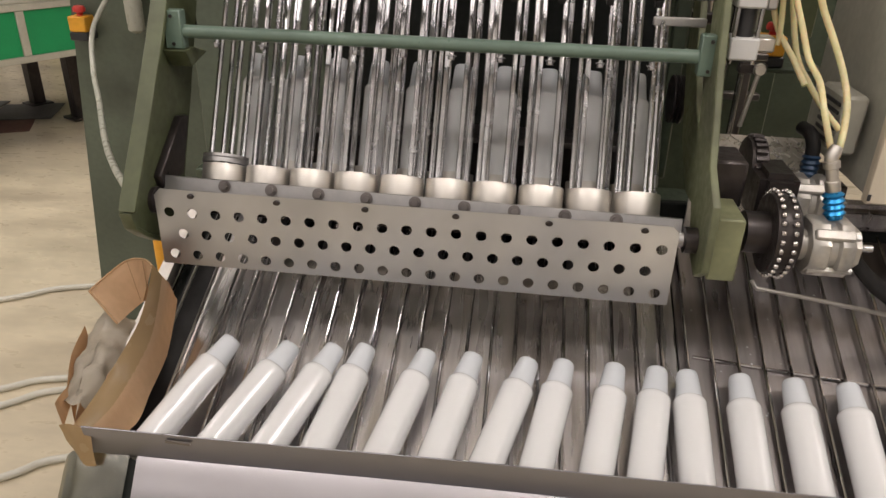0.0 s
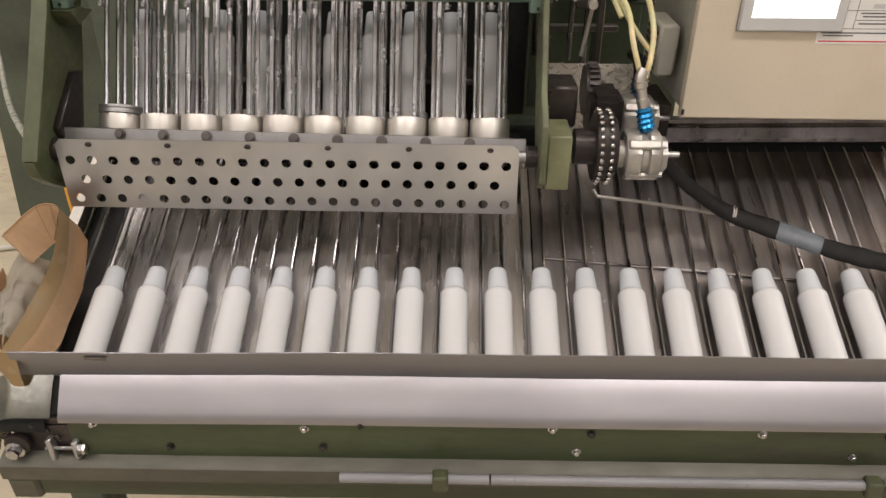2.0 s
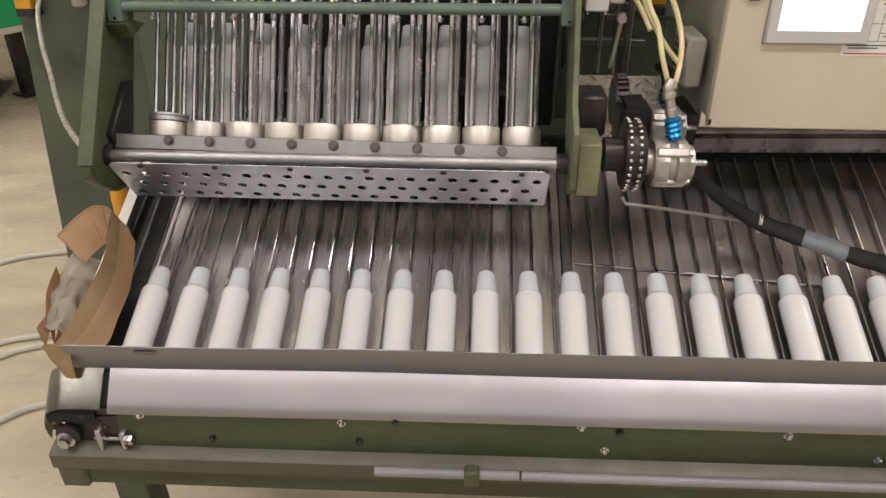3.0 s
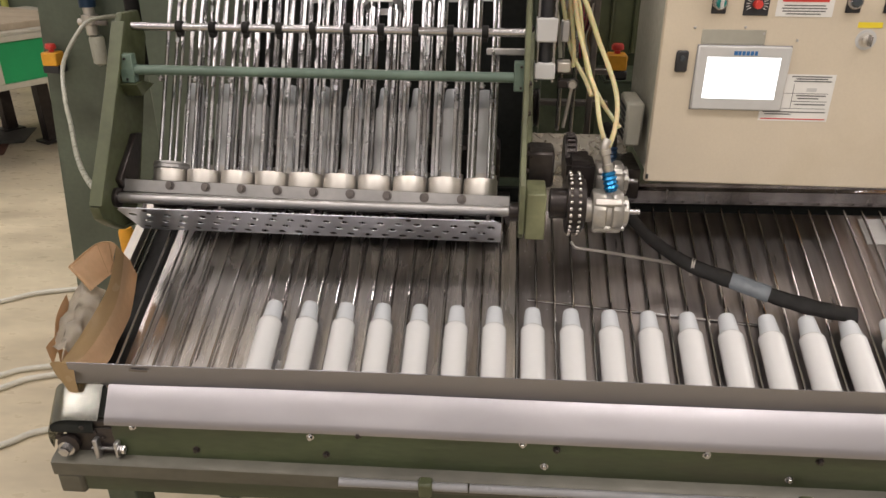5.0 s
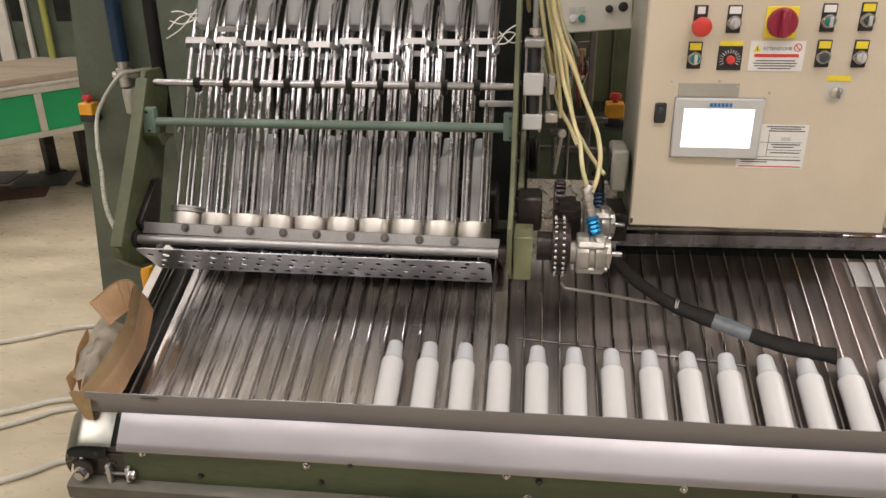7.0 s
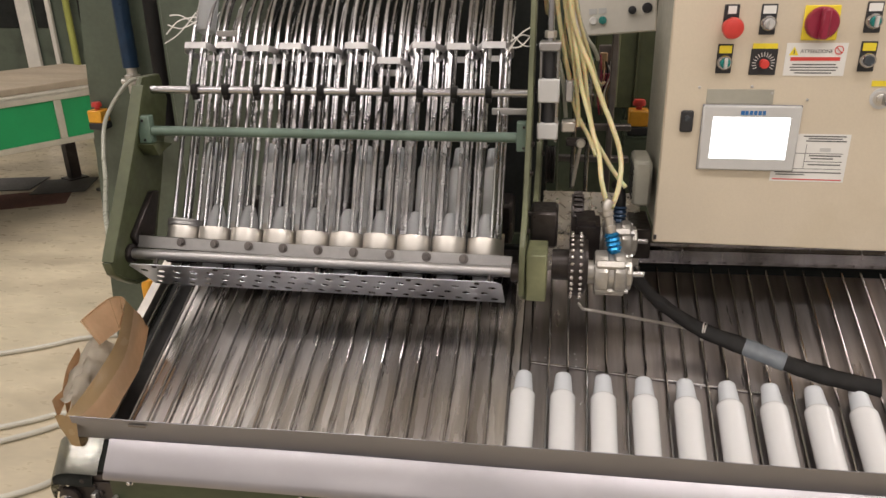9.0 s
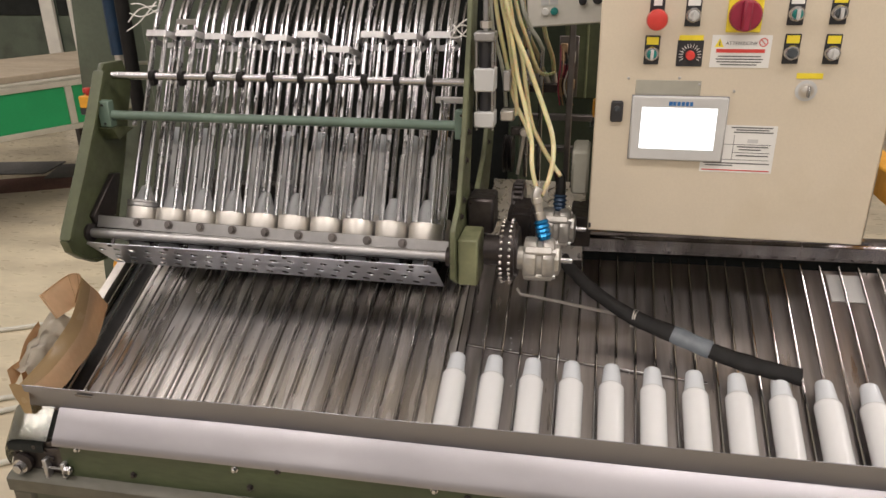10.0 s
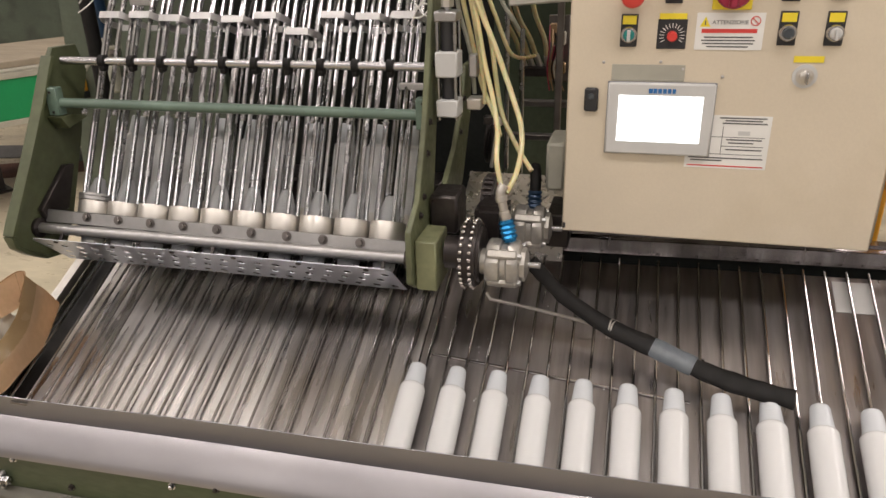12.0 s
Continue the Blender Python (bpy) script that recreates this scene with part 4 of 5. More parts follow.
def flat_sleeve(pts, w, th):
    bm = bmesh.new()
    rings = []
    n = 12
    for i, p in enumerate(pts):
        d = (pts[min(i + 1, len(pts) - 1)] - pts[max(i - 1, 0)]).normalized()
        side = Vector((0.25, 0.75, 0.6))
        side = (side - d * side.dot(d)).normalized()
        up = d.cross(side)
        wob = (1 + 0.05 * math.sin(i * 1.7) + 0.05 * math.sin(i * 0.6)) * (0.85 if len(pts) > 10 and i < 17 else 1)
        rings.append([bm.verts.new(p + side * w * wob * math.cos(2 * math.pi * k / n) + up * th * math.sin(2 * math.pi * k / n)) for k in range(n)])
    for a, b in zip(rings, rings[1:]):
        for k in range(n):
            bm.faces.new((a[k], a[(k + 1) % n], b[(k + 1) % n], b[k]))
    bm.faces.new(rings[0][::-1])
    bm.faces.new(rings[-1])
    return bm


part("sleeve", flat_sleeve(line, 0.0200, 0.0075), RUBBER, sleeve)
part("tape", flat_sleeve([p + Vector((0, 0, 0.0008)) for p in line[24:30]], 0.0206, 0.0082), TAPE, sleeve, "strip of grey tape")
bm = sweep([(0.60, 0.415, 0.985), (0.61, 0.410, 0.972), (0.70, 0.395, 0.968), (0.868, 0.350, 0.964)], 0.0040, 8)
for k in range(2):
    sweep(curve([(0.866 + 0.005 * k, 0.330, 0.950), (0.870 + 0.004 * k, 0.336, 0.976 - 0.002 * k), (0.874 + 0.006 * k, 0.352, 0.982 - 0.003 * k), (0.884 + 0.003 * k, 0.368, 0.972 - 0.003 * k)], 4), 0.0017, 6, bm)
solid("steel_wire", bm, ALU, label="thin bright steel wire holding the sleeve", category="wire")
bm = sweep([tray(1.06, 0.33, 0.012) + Vector((0, 0, 0.0286)), tray(1.055, 0.345, 0.034) + Vector((0, 0, 0.0286))], 0.003, 6)
solid("steel_pin", bm, IRON, label="short steel pin standing on the tray", category="pin")

# ---- air cylinder on the rack's end plate ----
cyl = thing("air_cylinder", pose(0.515, 0.5, 1.36), label="pneumatic cylinder with white end blocks on the rack's end plate", category="cylinder")
for name, z0, z1, mat in (("end_block", 1.356, 1.392, GREY_PLASTIC), ("middle_block", 1.437, 1.488, GREY_PLASTIC), ("upper_block", 1.545, 1.565, BAR_STEEL)):
    part(name, box(0.490, 0.536, 0.440, 0.490, z0 + 0.010, z1 + 0.010, 0.003), mat, cyl)
part("barrel", sweep([(0.513, 0.465, 1.392), (0.513, 0.465, 1.558)], 0.016, 16), BLACK_PLASTIC, cyl)
for dx in (-0.018, 0.018):
    for dy in (-0.018, 0.018):
        part("tie_rod", sweep([(0.513 + dx, 0.465 + dy, 1.36), (0.513 + dx, 0.465 + dy, 1.57)], 0.0035, 8), CHROME, cyl)
part("piston_rod", sweep([(0.513, 0.465, 1.57), (0.513, 0.465, 1.72)], 0.007, 10), CHROME, cyl)
part("rod_nut", lathe([(0.013, 0), (0.013, 0.014)], pose(0.513, 0.465, 1.582), 6), ALU, cyl)
part("valve", box(0.543, 0.575, 0.49, 0.53, 1.372, 1.396, 0.003), ALU, cyl, "small aluminium valve")
part("side_valve", box(0.548, 0.566, 0.49, 0.53, 1.440, 1.486, 0.003), BAR_STEEL, cyl)

# ---- hoses ----
HOSES = [
    (0.0048, HOSE, [(0.525, 0.50, 1.90), (0.536, 0.5, 1.72), (0.540, 0.5, 1.65), (0.557, 0.5, 1.567), (0.569, 0.5, 1.494), (0.579, 0.5, 1.418), (0.580, 0.5, 1.384)]),
    (0.0052, HOSE, [(0.530, 0.51, 1.90), (0.540, 0.5, 1.72), (0.549, 0.5, 1.638), (0.569, 0.49, 1.544), (0.584, 0.48, 1.472), (0.603, 0.46, 1.414), (0.615, 0.44, 1.374), (0.626, 0.40, 1.346), (0.632, 0.36, 1.301), (0.648, 0.337, 1.248)]),
    (0.0056, HOSE, [(0.536, 0.48, 1.90), (0.545, 0.48, 1.72), (0.554, 0.485, 1.632), (0.576, 0.49, 1.567), (0.604, 0.48, 1.508), (0.629, 0.47, 1.448), (0.650, 0.45, 1.402), (0.668, 0.43, 1.357), (0.674, 0.40, 1.316), (0.668, 0.37, 1.274), (0.655, 0.34, 1.246)]),
    (0.0052, HOSE, [(0.540, 0.53, 1.90), (0.548, 0.53, 1.72), (0.561, 0.53, 1.60), (0.586, 0.53, 1.515), (0.599, 0.52, 1.441), (0.616, 0.50, 1.367), (0.640, 0.48, 1.325), (0.665, 0.46, 1.290), (0.690, 0.44, 1.262)]),
    (0.0048, HOSE_PALE, [(0.560, 0.70, 1.70), (0.572, 0.66, 1.616), (0.591, 0.66, 1.567), (0.611, 0.66, 1.538), (0.623, 0.68, 1.510)]),
    (0.0050, HOSE, [(0.505, 0.52, 1.90), (0.517, 0.52, 1.72), (0.524, 0.52, 1.649), (0.534, 0.51, 1.59), (0.552, 0.515, 1.506), (0.573, 0.51, 1.42), (0.605, 0.48, 1.365), (0.622, 0.45, 1.33)]),
    (0.0045, HOSE_PALE, [(0.50, 0.54, 1.90), (0.507, 0.54, 1.72), (0.511, 0.54, 1.648), (0.517, 0.54, 1.575), (0.534, 0.54, 1.513), (0.545, 0.54, 1.462), (0.552, 0.53, 1.398)]),
    (0.0045, HOSE, [(0.548, 0.55, 1.90), (0.553, 0.55, 1.72), (0.570, 0.55, 1.62), (0.597, 0.56, 1.54), (0.618, 0.58, 1.48), (0.632, 0.65, 1.455), (0.645, 0.78, 1.44)]),
]
for r, mat, pts in HOSES:
    solid("air_hose", sweep(curve(pts, 6), r, 10), mat, label="yellowed flexible air hose hanging beside the rack", category="hose", group="air hoses")


# ---- machine body behind the rack ----
def build_machine():
    t = thing("machine_body", pose(0, 1.2, 0), label="dark green machine body behind the feed rack", category="machine")
    P = lambda name, bm, mat, label="": part(name, bm, mat, t, label)
    P("rear_wall", box(-1.05, 1.15, 1.81, 1.87, 0.0, 2.4, 0.004), GREEN_DARK, "dark green rear panel")
    bm = bmesh.new()
    v = [bm.verts.new(p) for p in ((-1.483, 1.55, 0), (-0.95, 1.55, 0), (-0.95, 1.55, 2.4), (-1.272, 1.55, 2.4), (-1.483, 1.80, 0), (-0.95, 1.80, 0), (-0.95, 1.80, 2.4), (-1.272, 1.80, 2.4))]
    for f in ((0, 1, 2, 3), (4, 7, 6, 5), (0, 3, 7, 4), (1, 5, 6, 2), (0, 4, 5, 1), (3, 2, 6, 7)):
        bm.faces.new([v[i] for i in f])
    bmesh.ops.bevel(bm, geom=bm.edges[:], offset=0.006, segments=2, affect="EDGES")
    P("left_column", bm, GREEN_GREY, "tapering green painted column")
    P("cross_beam", box(-0.66, 0.75, 0.86, 0.96, 0.75, 0.95, 0.004), GREEN_DARK)
    P("right_column", box(0.76, 0.90, 1.5, 1.62, 0.0, 2.4, 0.004), GREEN_DARK, "dark green upright")
    P("rail", box(0.50, 0.75, 1.10, 1.13, 1.245, 1.262, 0.002), BOLT)
    P("rail", box(0.50, 0.75, 1.10, 1.13, 1.145, 1.162, 0.002), BOLT)
    P("inner_block", box(-0.40, 0.42, 0.72, 0.84, 1.00, 1.12, 0.01), IRON)
    slope = pose(0.503, 0.585, 1.096, 34)
    P("tread_plate", box(0, 0.245, 0, 0.135, -0.006, 0, 0.001, m=slope), TREAD, "aluminium tread plate cover")
    P("tread_plate_front", box(0.503, 0.748, 0.581, 0.586, 0.98, 1.094, 0.001), TREAD)
    for j in range(7):
        for k in range(12):
            if (j + k) % 2 == 0:
                c = slope @ pose(0.012 + 0.020 * k, 0.012 + 0.019 * j, 0, 0, 0, 45 if j % 2 else -45)
                P("tread_bar", box(-0.011, 0.011, -0.0026, 0.0026, -0.0005, 0.0030, 0.001, m=c), TREAD)
    # dark works seen between the rack and the cabinet
    P("inner_panel", box(0.50, 0.535, 1.02, 1.06, 0.95, 1.95, 0.004), GREEN_DARK, "dark green inner panel")
    P("side_panel", box(-0.72, -0.36, 1.06, 1.09, 0.9, 2.2, 0.004), GREEN_GREY, "grey-green inner side panel")
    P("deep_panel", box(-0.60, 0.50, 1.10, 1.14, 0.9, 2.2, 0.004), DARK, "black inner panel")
    for x, z0, z1 in ((0.575, 1.15, 1.55), (0.612, 1.10, 1.50)):
        P("upright_rod", sweep([(x, 0.80, z0), (x, 0.80, z1)], 0.006, 8), CHROME)
    P("manifold", box(0.535, 0.640, 1.24, 1.28, 1.305, 1.335, 0.005), IRON, "black air manifold")
    for x, z, w in ((0.552, 1.332, -0.012), (0.575, 1.332, -0.012), (0.600, 1.334, -0.014), (0.622, 1.332, -0.004)):
        P("hose_end", sweep([(x, 1.26, z), (x + w, 1.25, z + 0.036)], [0.0095, 0.0085], 10), ALU)
        P("hose_tail", sweep(curve([(x + w, 1.25, z + 0.034), (x + 2.2 * w, 1.22, z + 0.09), (x + 3 * w - 0.02, 1.15, z + 0.18), (x + 3 * w - 0.04, 1.05, z + 0.36)]), 0.0072, 8), HOSE, "yellowed hose on the manifold")
    for k, (x, z, w, h) in enumerate(((0.655, 1.455, 0.022, 0.05), (0.668, 1.40, 0.030, 0.04), (0.652, 1.352, 0.020, 0.05), (0.682, 1.44, 0.014, 0.034), (0.685, 1.36, 0.012, 0.03))):
        P("relay", box(x - w / 2, x + w / 2, 1.08 - 0.01 * (k % 2), 1.10, z - h / 2, z + h / 2, 0.003), (BRASS, RED_DARK, BRASS, WHITE_PANEL, BRASS)[k], "worn relay on the terminal board")
    for k in range(5):
        P("wire", sweep(curve([(0.645 + 0.008 * k, 1.075, 1.475 - 0.01 * k), (0.648 + 0.009 * k, 1.05, 1.42), (0.643 + 0.006 * k, 1.06, 1.36), (0.65 + 0.01 * k, 1.07, 1.30)]), 0.0022, 6), (RED_DARK, BRASS, RUBBER, CABLE, BRASS)[k])
    P("terminal_board", box(0.640, 0.698, 1.10, 1.108, 1.32, 1.50, 0.002), BOLT)
    P("pulley", lathe([(0.012, 0), (0.054, 0.0), (0.056, 0.004), (0.050, 0.009), (0.056, 0.013), (0.050, 0.018), (0.056, 0.023), (0.054, 0.027), (0.012, 0.027)], along_x(0.500, 0.93, 1.180), 30), IRON, "black grooved pulley")
    P("push_rod", sweep([(0.575, 0.60, 1.215), (0.590, 0.60, 1.318)], 0.0045, 8), ALU)
    P("rod_head", lathe([(0.009, -0.007), (0.012, 0), (0.009, 0.007)], pose(0.590, 0.60, 1.322, 90), 14), ALU)
    P("arm", box(0.555, 0.605, 0.605, 0.625, 1.312, 1.332, 0.003), IRON)
    P("upper_panel", box(0.64, 0.95, 1.42, 1.45, 1.255, 1.95, 0.004), GREEN, "olive green panel behind the hoses")
    for x in (0.775, 0.85):
        P("panel_fold", box(x, x + 0.012, 1.405, 1.4195, 1.26, 1.95, 0.003), GREEN)
    P("panel_seam", sweep([(0.718, 1.416, 1.26), (0.718, 1.416, 1.9)], 0.004, 8), GREEN_FADED)
    P("door_post", box(0.672, 0.690, 1.0, 1.02, 0.95, 1.95, 0.003), BOLT, "dark steel post")
    P("stop_shelf", box(0.74, 0.92, 1.16, 1.419, 1.205, 1.2155, 0.002), GREEN_DARK)
    P("dark_pipe", sweep([(-0.60, 0.80, 1.30), (-0.595, 0.80, 1.95)], 0.020, 14), RUBBER, "thick black pipe")
    return t


build_machine()


def stop_box(x, y, z, label):
    t = thing("emergency_stop_box", pose(x, y, z), label=label, category="stop button")
    part("housing", box(x - 0.03, x + 0.03, y - 0.03, y + 0.03, z, z + 0.05, 0.004), ORANGE, t)
    part("base", box(x - 0.032, x + 0.032, y - 0.03, y + 0.032, z - 0.028, z - 0.0005, 0.003), BLACK_PLASTIC, t)
    part("button", lathe([(0.010, 0), (0.010, 0.010), (0.019, 0.012), (0.02, 0.022), (0.016, 0.030)], pose(x, y, z + 0.05), 18), RED, t)


stop_box(-1.32, 1.515, 1.155, "yellow stop box with a red button on the green column")
stop_box(0.778, 1.20, 1.244, "yellow stop box with a red button beside the cabinet")

# white twine tied to the rack's ends
for x0, sgn in ((-0.36, -1), (0.44, 1)):
    for k in range(4):
        a = Vector((x0, 0.60, 1.60 + 0.01 * k))
        b = Vector((x0 + sgn * (0.06 + 0.008 * k), 0.58, 1.625 - 0.022 * k))
        if sgn > 0:
            a, b = Vector((0.415 + 0.004 * k, 0.53, 1.540 + 0.014 * k)), Vector((0.470 + 0.004 * k, 0.52, 1.600 - 0.013 * k))
        mid = (a + b) / 2 + Vector((0, -0.01, 0.012 * (-1) ** k))
        solid("twine", sweep(curve([a, mid, b], 5), 0.0016, 6), PAPER, label="loose end of white twine tied to the rack", category="twine", group="twine ends")

# small control box beside the cabinet
t = thing("button_box", pose(0.67, 0.86, 1.55), label="white push-button box with two buttons, hung askew", category="control box")
part("housing", box(0.566, 0.775, 0.86, 0.97, 1.552, 1.80, 0.004), WHITE_PANEL, t)
for x, mat in ((0.614, PAPER), (0.638, TEAL)):
    part("button", lathe([(0.010, 0), (0.010, 0.008), (0.008, 0.010)], pose(x, 0.86, 1.590, 90), 16), mat, t)
    part("tag", box(x - 0.010, x + 0.010, 0.8575, 0.8597, 1.606, 1.620, 0), GREY_PLASTIC, t)
part("knob", lathe([(0.010, 0), (0.010, 0.016), (0.007, 0.018)], pose(0.712, 0.86, 1.61, 90), 16), BLACK_PLASTIC, t)
part("socket", lathe([(0.013, 0), (0.013, 0.004), (0.010, 0.005)], pose(0.750, 0.86, 1.612, 90), 18), BLACK_PLASTIC, t)
t.matrix_basis = pose(0.67, 0.86, 1.55, 0, -4)

# pale hose on the left column
bm = sweep(curve([(-1.02, 1.53, 1.34), (-1.05, 1.45, 1.345), (-1.10, 1.40, 1.325), (-1.155, 1.32, 1.21), (-1.08, 1.16, 1.12), (-0.969, 0.987, 1.078), (-0.76, 0.66, 1.06), (-0.56, 0.39, 1.085), (-0.488, 0.33, 1.10)], 6), 0.0075, 10)
solid("air_hose", bm, HOSE_PALE, label="pale flexible air hose looping down to the rack's foot", category="hose", group="air hoses")

t = thing("air_valve", pose(-1.0, 1.5, 1.33), label="brass and steel air valve on a blue pipe", category="valve")
part("pipe", sweep([(-0.985, 1.50, 1.40), (-0.985, 1.50, 2.2)], 0.030, 16), BLUE_DARK, t, "dark blue supply pipe")
part("body", lathe([(0.012, -0.05), (0.022, -0.045), (0.022, -0.01), (0.030, -0.005), (0.030, 0.025), (0.020, 0.03), (0.020, 0.06)], pose(-0.985, 1.50, 1.345), 14), ALU, t)
part("side_port", sweep([(-1.03, 1.50, 1.345), (-0.985, 1.50, 1.345)], 0.014, 12), ALU, t)
part("handle", box(-0.965, -0.915, 1.485, 1.497, 1.335, 1.352, 0.004), BOLT, t)
part("filter_bowl", lathe([(0.010, -0.16), (0.026, -0.15), (0.028, -0.06), (0.024, -0.052)], pose(-0.975, 1.50, 1.345), 16), HOSE_PALE, t, "cloudy filter bowl")
t.matrix_basis = pose(-1.145, 1.5, 1.305)

# ---- cardboard trough and plastic film at the conveyor's tail ----
def patch(lower, upper, rows, thick, crease=0.0, at=0.45):
    """A thin sheet between two lines; crease pushes a ridge out of it."""
    lo, hi = curve(lower, 5), curve(upper, 5)
    bm = bmesh.new()
    grid = []
    for i, (a, b) in enumerate(zip(lo, hi)):
        d = (lo[min(i + 1, len(lo) - 1)] - lo[max(i - 1, 0)]).cross(b - a).normalized()
        grid.append([bm.verts.new(a.lerp(b, k / rows) + d * crease * max(0, 1 - abs(k / rows - at) * 2.4)) for k in range(rows + 1)])
    for a, b in zip(grid, grid[1:]):
        for k in range(rows):
            bm.faces.new((a[k], a[k + 1], b[k + 1], b[k]))
    bmesh.ops.solidify(bm, geom=bm.faces[:], thickness=thick)
    return bm


def build_cardboard():
    t = thing("cardboard_scrap", pose(-0.5, 0.15, 0.75), label="torn curled brown cardboard wedged beside the tray", category="cardboard")
    foot = [Vector(p) for p in ((-0.446, 0.018, 0.806), (-0.413, 0.06, 0.812), (-0.420, 0.13, 0.826), (-0.428, 0.206, 0.842), (-0.437, 0.26, 0.872), (-0.444, 0.301, 0.905))]
    ridge = [Vector(p) for p in ((-0.488, 0.016, 0.836), (-0.478, 0.070, 0.857), (-0.466, 0.125, 0.888), (-0.447, 0.170, 0.932), (-0.434, 0.195, 0.984), (-0.426, 0.208, 1.026))]
    part("sheet", patch(foot, ridge, 8, 0.003, 0.007, 0.5), CARD, t, smooth=50)
    out = Vector((0.6, -0.55, 0.58)) * 0.0055
    fold = [a.lerp(b, w) + out for a, b, w in zip(foot, ridge, (0.55, 0.55, 0.52, 0.5, 0.5, 0.5))]
    part("tape", patch(fold, [p + out * 0.6 + Vector((0, 0, 0.001)) for p in ridge], 4, 0.0005, 0.0015), TAPE_TAN, t, "creased tan packing tape", smooth=50)
    # the far end curls back towards the tail
    under = [Vector(p) for p in ((-0.440, 0.185, 0.968), (-0.452, 0.226, 0.950), (-0.470, 0.222, 0.938), (-0.478, 0.164, 0.934))]
    over = [Vector(p) for p in ((-0.427, 0.209, 1.024), (-0.460, 0.240, 1.018), (-0.503, 0.248, 1.004), (-0.539, 0.194, 0.975))]
    part("curled_end", patch(under, over, 6, 0.003), CARD, t, smooth=60)
    for u, w in ((0.36, 0.0007), (0.62, 0.0005)):
        lo, hi = curve(under, 12), curve(over, 12)
        i = int(u * (len(lo) - 1))
        face = Vector((-0.3, -0.85, 0.3)).normalized() * 0.0022
        part("crease", sweep([lo[i].lerp(hi[i], 0.05) + face, lo[i].lerp(hi[i], 0.5) + face, lo[i].lerp(hi[i], 0.97) + face], w, 5), CARD_EDGE, t, "dark crease in the cardboard")
    part("torn_edge", sweep([under[-1].lerp(over[-1], k / 6) + Vector((-0.001, -0.002, 0)) for k in range(7)], 0.0018, 6), CARD_EDGE, t, "darker corrugated edge")
    part("top_edge", sweep(curve([p + Vector((0, 0, 0.0005)) for p in over], 5), 0.0015, 6), CARD_EDGE, t)
    # front tongue over the tail cover, and the small corner flap
    part("tongue", patch([(-0.478, -0.002, 0.797), (-0.462, -0.012, 0.785), (-0.444, -0.010, 0.784)], [(-0.506, 0.008, 0.842), (-0.484, 0.006, 0.848), (-0.452, 0.004, 0.838)], 4, 0.002, 0.003), TAPE_TAN, t, "creased tan packing tape", smooth=60)
    part("corner_flap", patch([(-0.520, 0.060, 0.836), (-0.512, 0.030, 0.828), (-0.500, 0.010, 0.832)], [(-0.530, 0.075, 0.862), (-0.524, 0.045, 0.866), (-0.517, 0.024, 0.869)], 3, 0.003), CARD, t, smooth=60)
    part("far_wall", patch([(-0.520, 0.060, 0.800), (-0.545, 0.12, 0.815), (-0.555, 0.19, 0.835)], [(-0.530, 0.075, 0.862), (-0.552, 0.13, 0.885), (-0.560, 0.19, 0.905)], 3, 0.003), CARD, t, smooth=60)
    part("bottom", patch([(-0.500, 0.012, 0.800), (-0.540, 0.12, 0.812), (-0.55, 0.22, 0.835)], [(-0.440, 0.02, 0.800), (-0.424, 0.12, 0.818), (-0.432, 0.22, 0.84)], 3, 0.003), CARD, t, smooth=60)
    bm = bmesh.new()
    g = []
    for i in range(25):
        u = i / 24
        row = []
        for k in range(13):
            v = k / 12
            p = Vector((-0.535 - 0.012 * u + (0.055 + 0.02 * u) * v + 0.012 * noise.noise((u * 6, v * 4, 1)), 0.050 + 0.155 * u + 0.006 * noise.noise((u * 9, v * 9, 3)), 0.834 + 0.076 * u + 0.024 * math.sin(math.pi * v) + 0.020 * noise.noise((u * 5, v * 3, 7)) + 0.004 * noise.noise((u * 14, v * 9, 2))))
            row.append(bm.verts.new(p))
        g.append(row)
    for a, b in zip(g, g[1:]):
        for k in range(12):
            bm.faces.new((a[k], a[k + 1], b[k + 1], b[k]))
    bmesh.ops.solidify(bm, geom=bm.faces[:], thickness=0.001)
    solid("plastic_film", bm, BAG, 80, label="crumpled milky plastic film stuffed in the cardboard", category="plastic film")


build_cardboard()

# ---- floor cables ----
for pts in ([(-3.2, 1.0, 0.012), (-2.05, 1.55, 0.012), (-1.75, 1.74, 0.012), (-1.2, 1.86, 0.012), (-0.9, 1.8, 0.012)], [(-2.4, 0.55, 0.012), (-1.63, 1.0, 0.012), (-1.43, 1.12, 0.012), (-1.0, 1.2, 0.012), (-0.7, 1.1, 0.012)], [(-2.3, 0.42, 0.012), (-1.56, 0.92, 0.012), (-1.38, 1.06, 0.012), (-1.0, 1.15, 0.012), (-0.7, 1.04, 0.012)], [(-2.0, 0.2, 0.012), (-1.33, 0.62, 0.012), (-1.17, 0.75, 0.012), (-0.8, 0.85, 0.012), (-0.6, 0.8, 0.012)]):
    solid("floor_cable", sweep(curve(pts, 8), 0.012, 10), CABLE, label="off-white cable lying on the concrete floor", category="cable", group="floor cables")

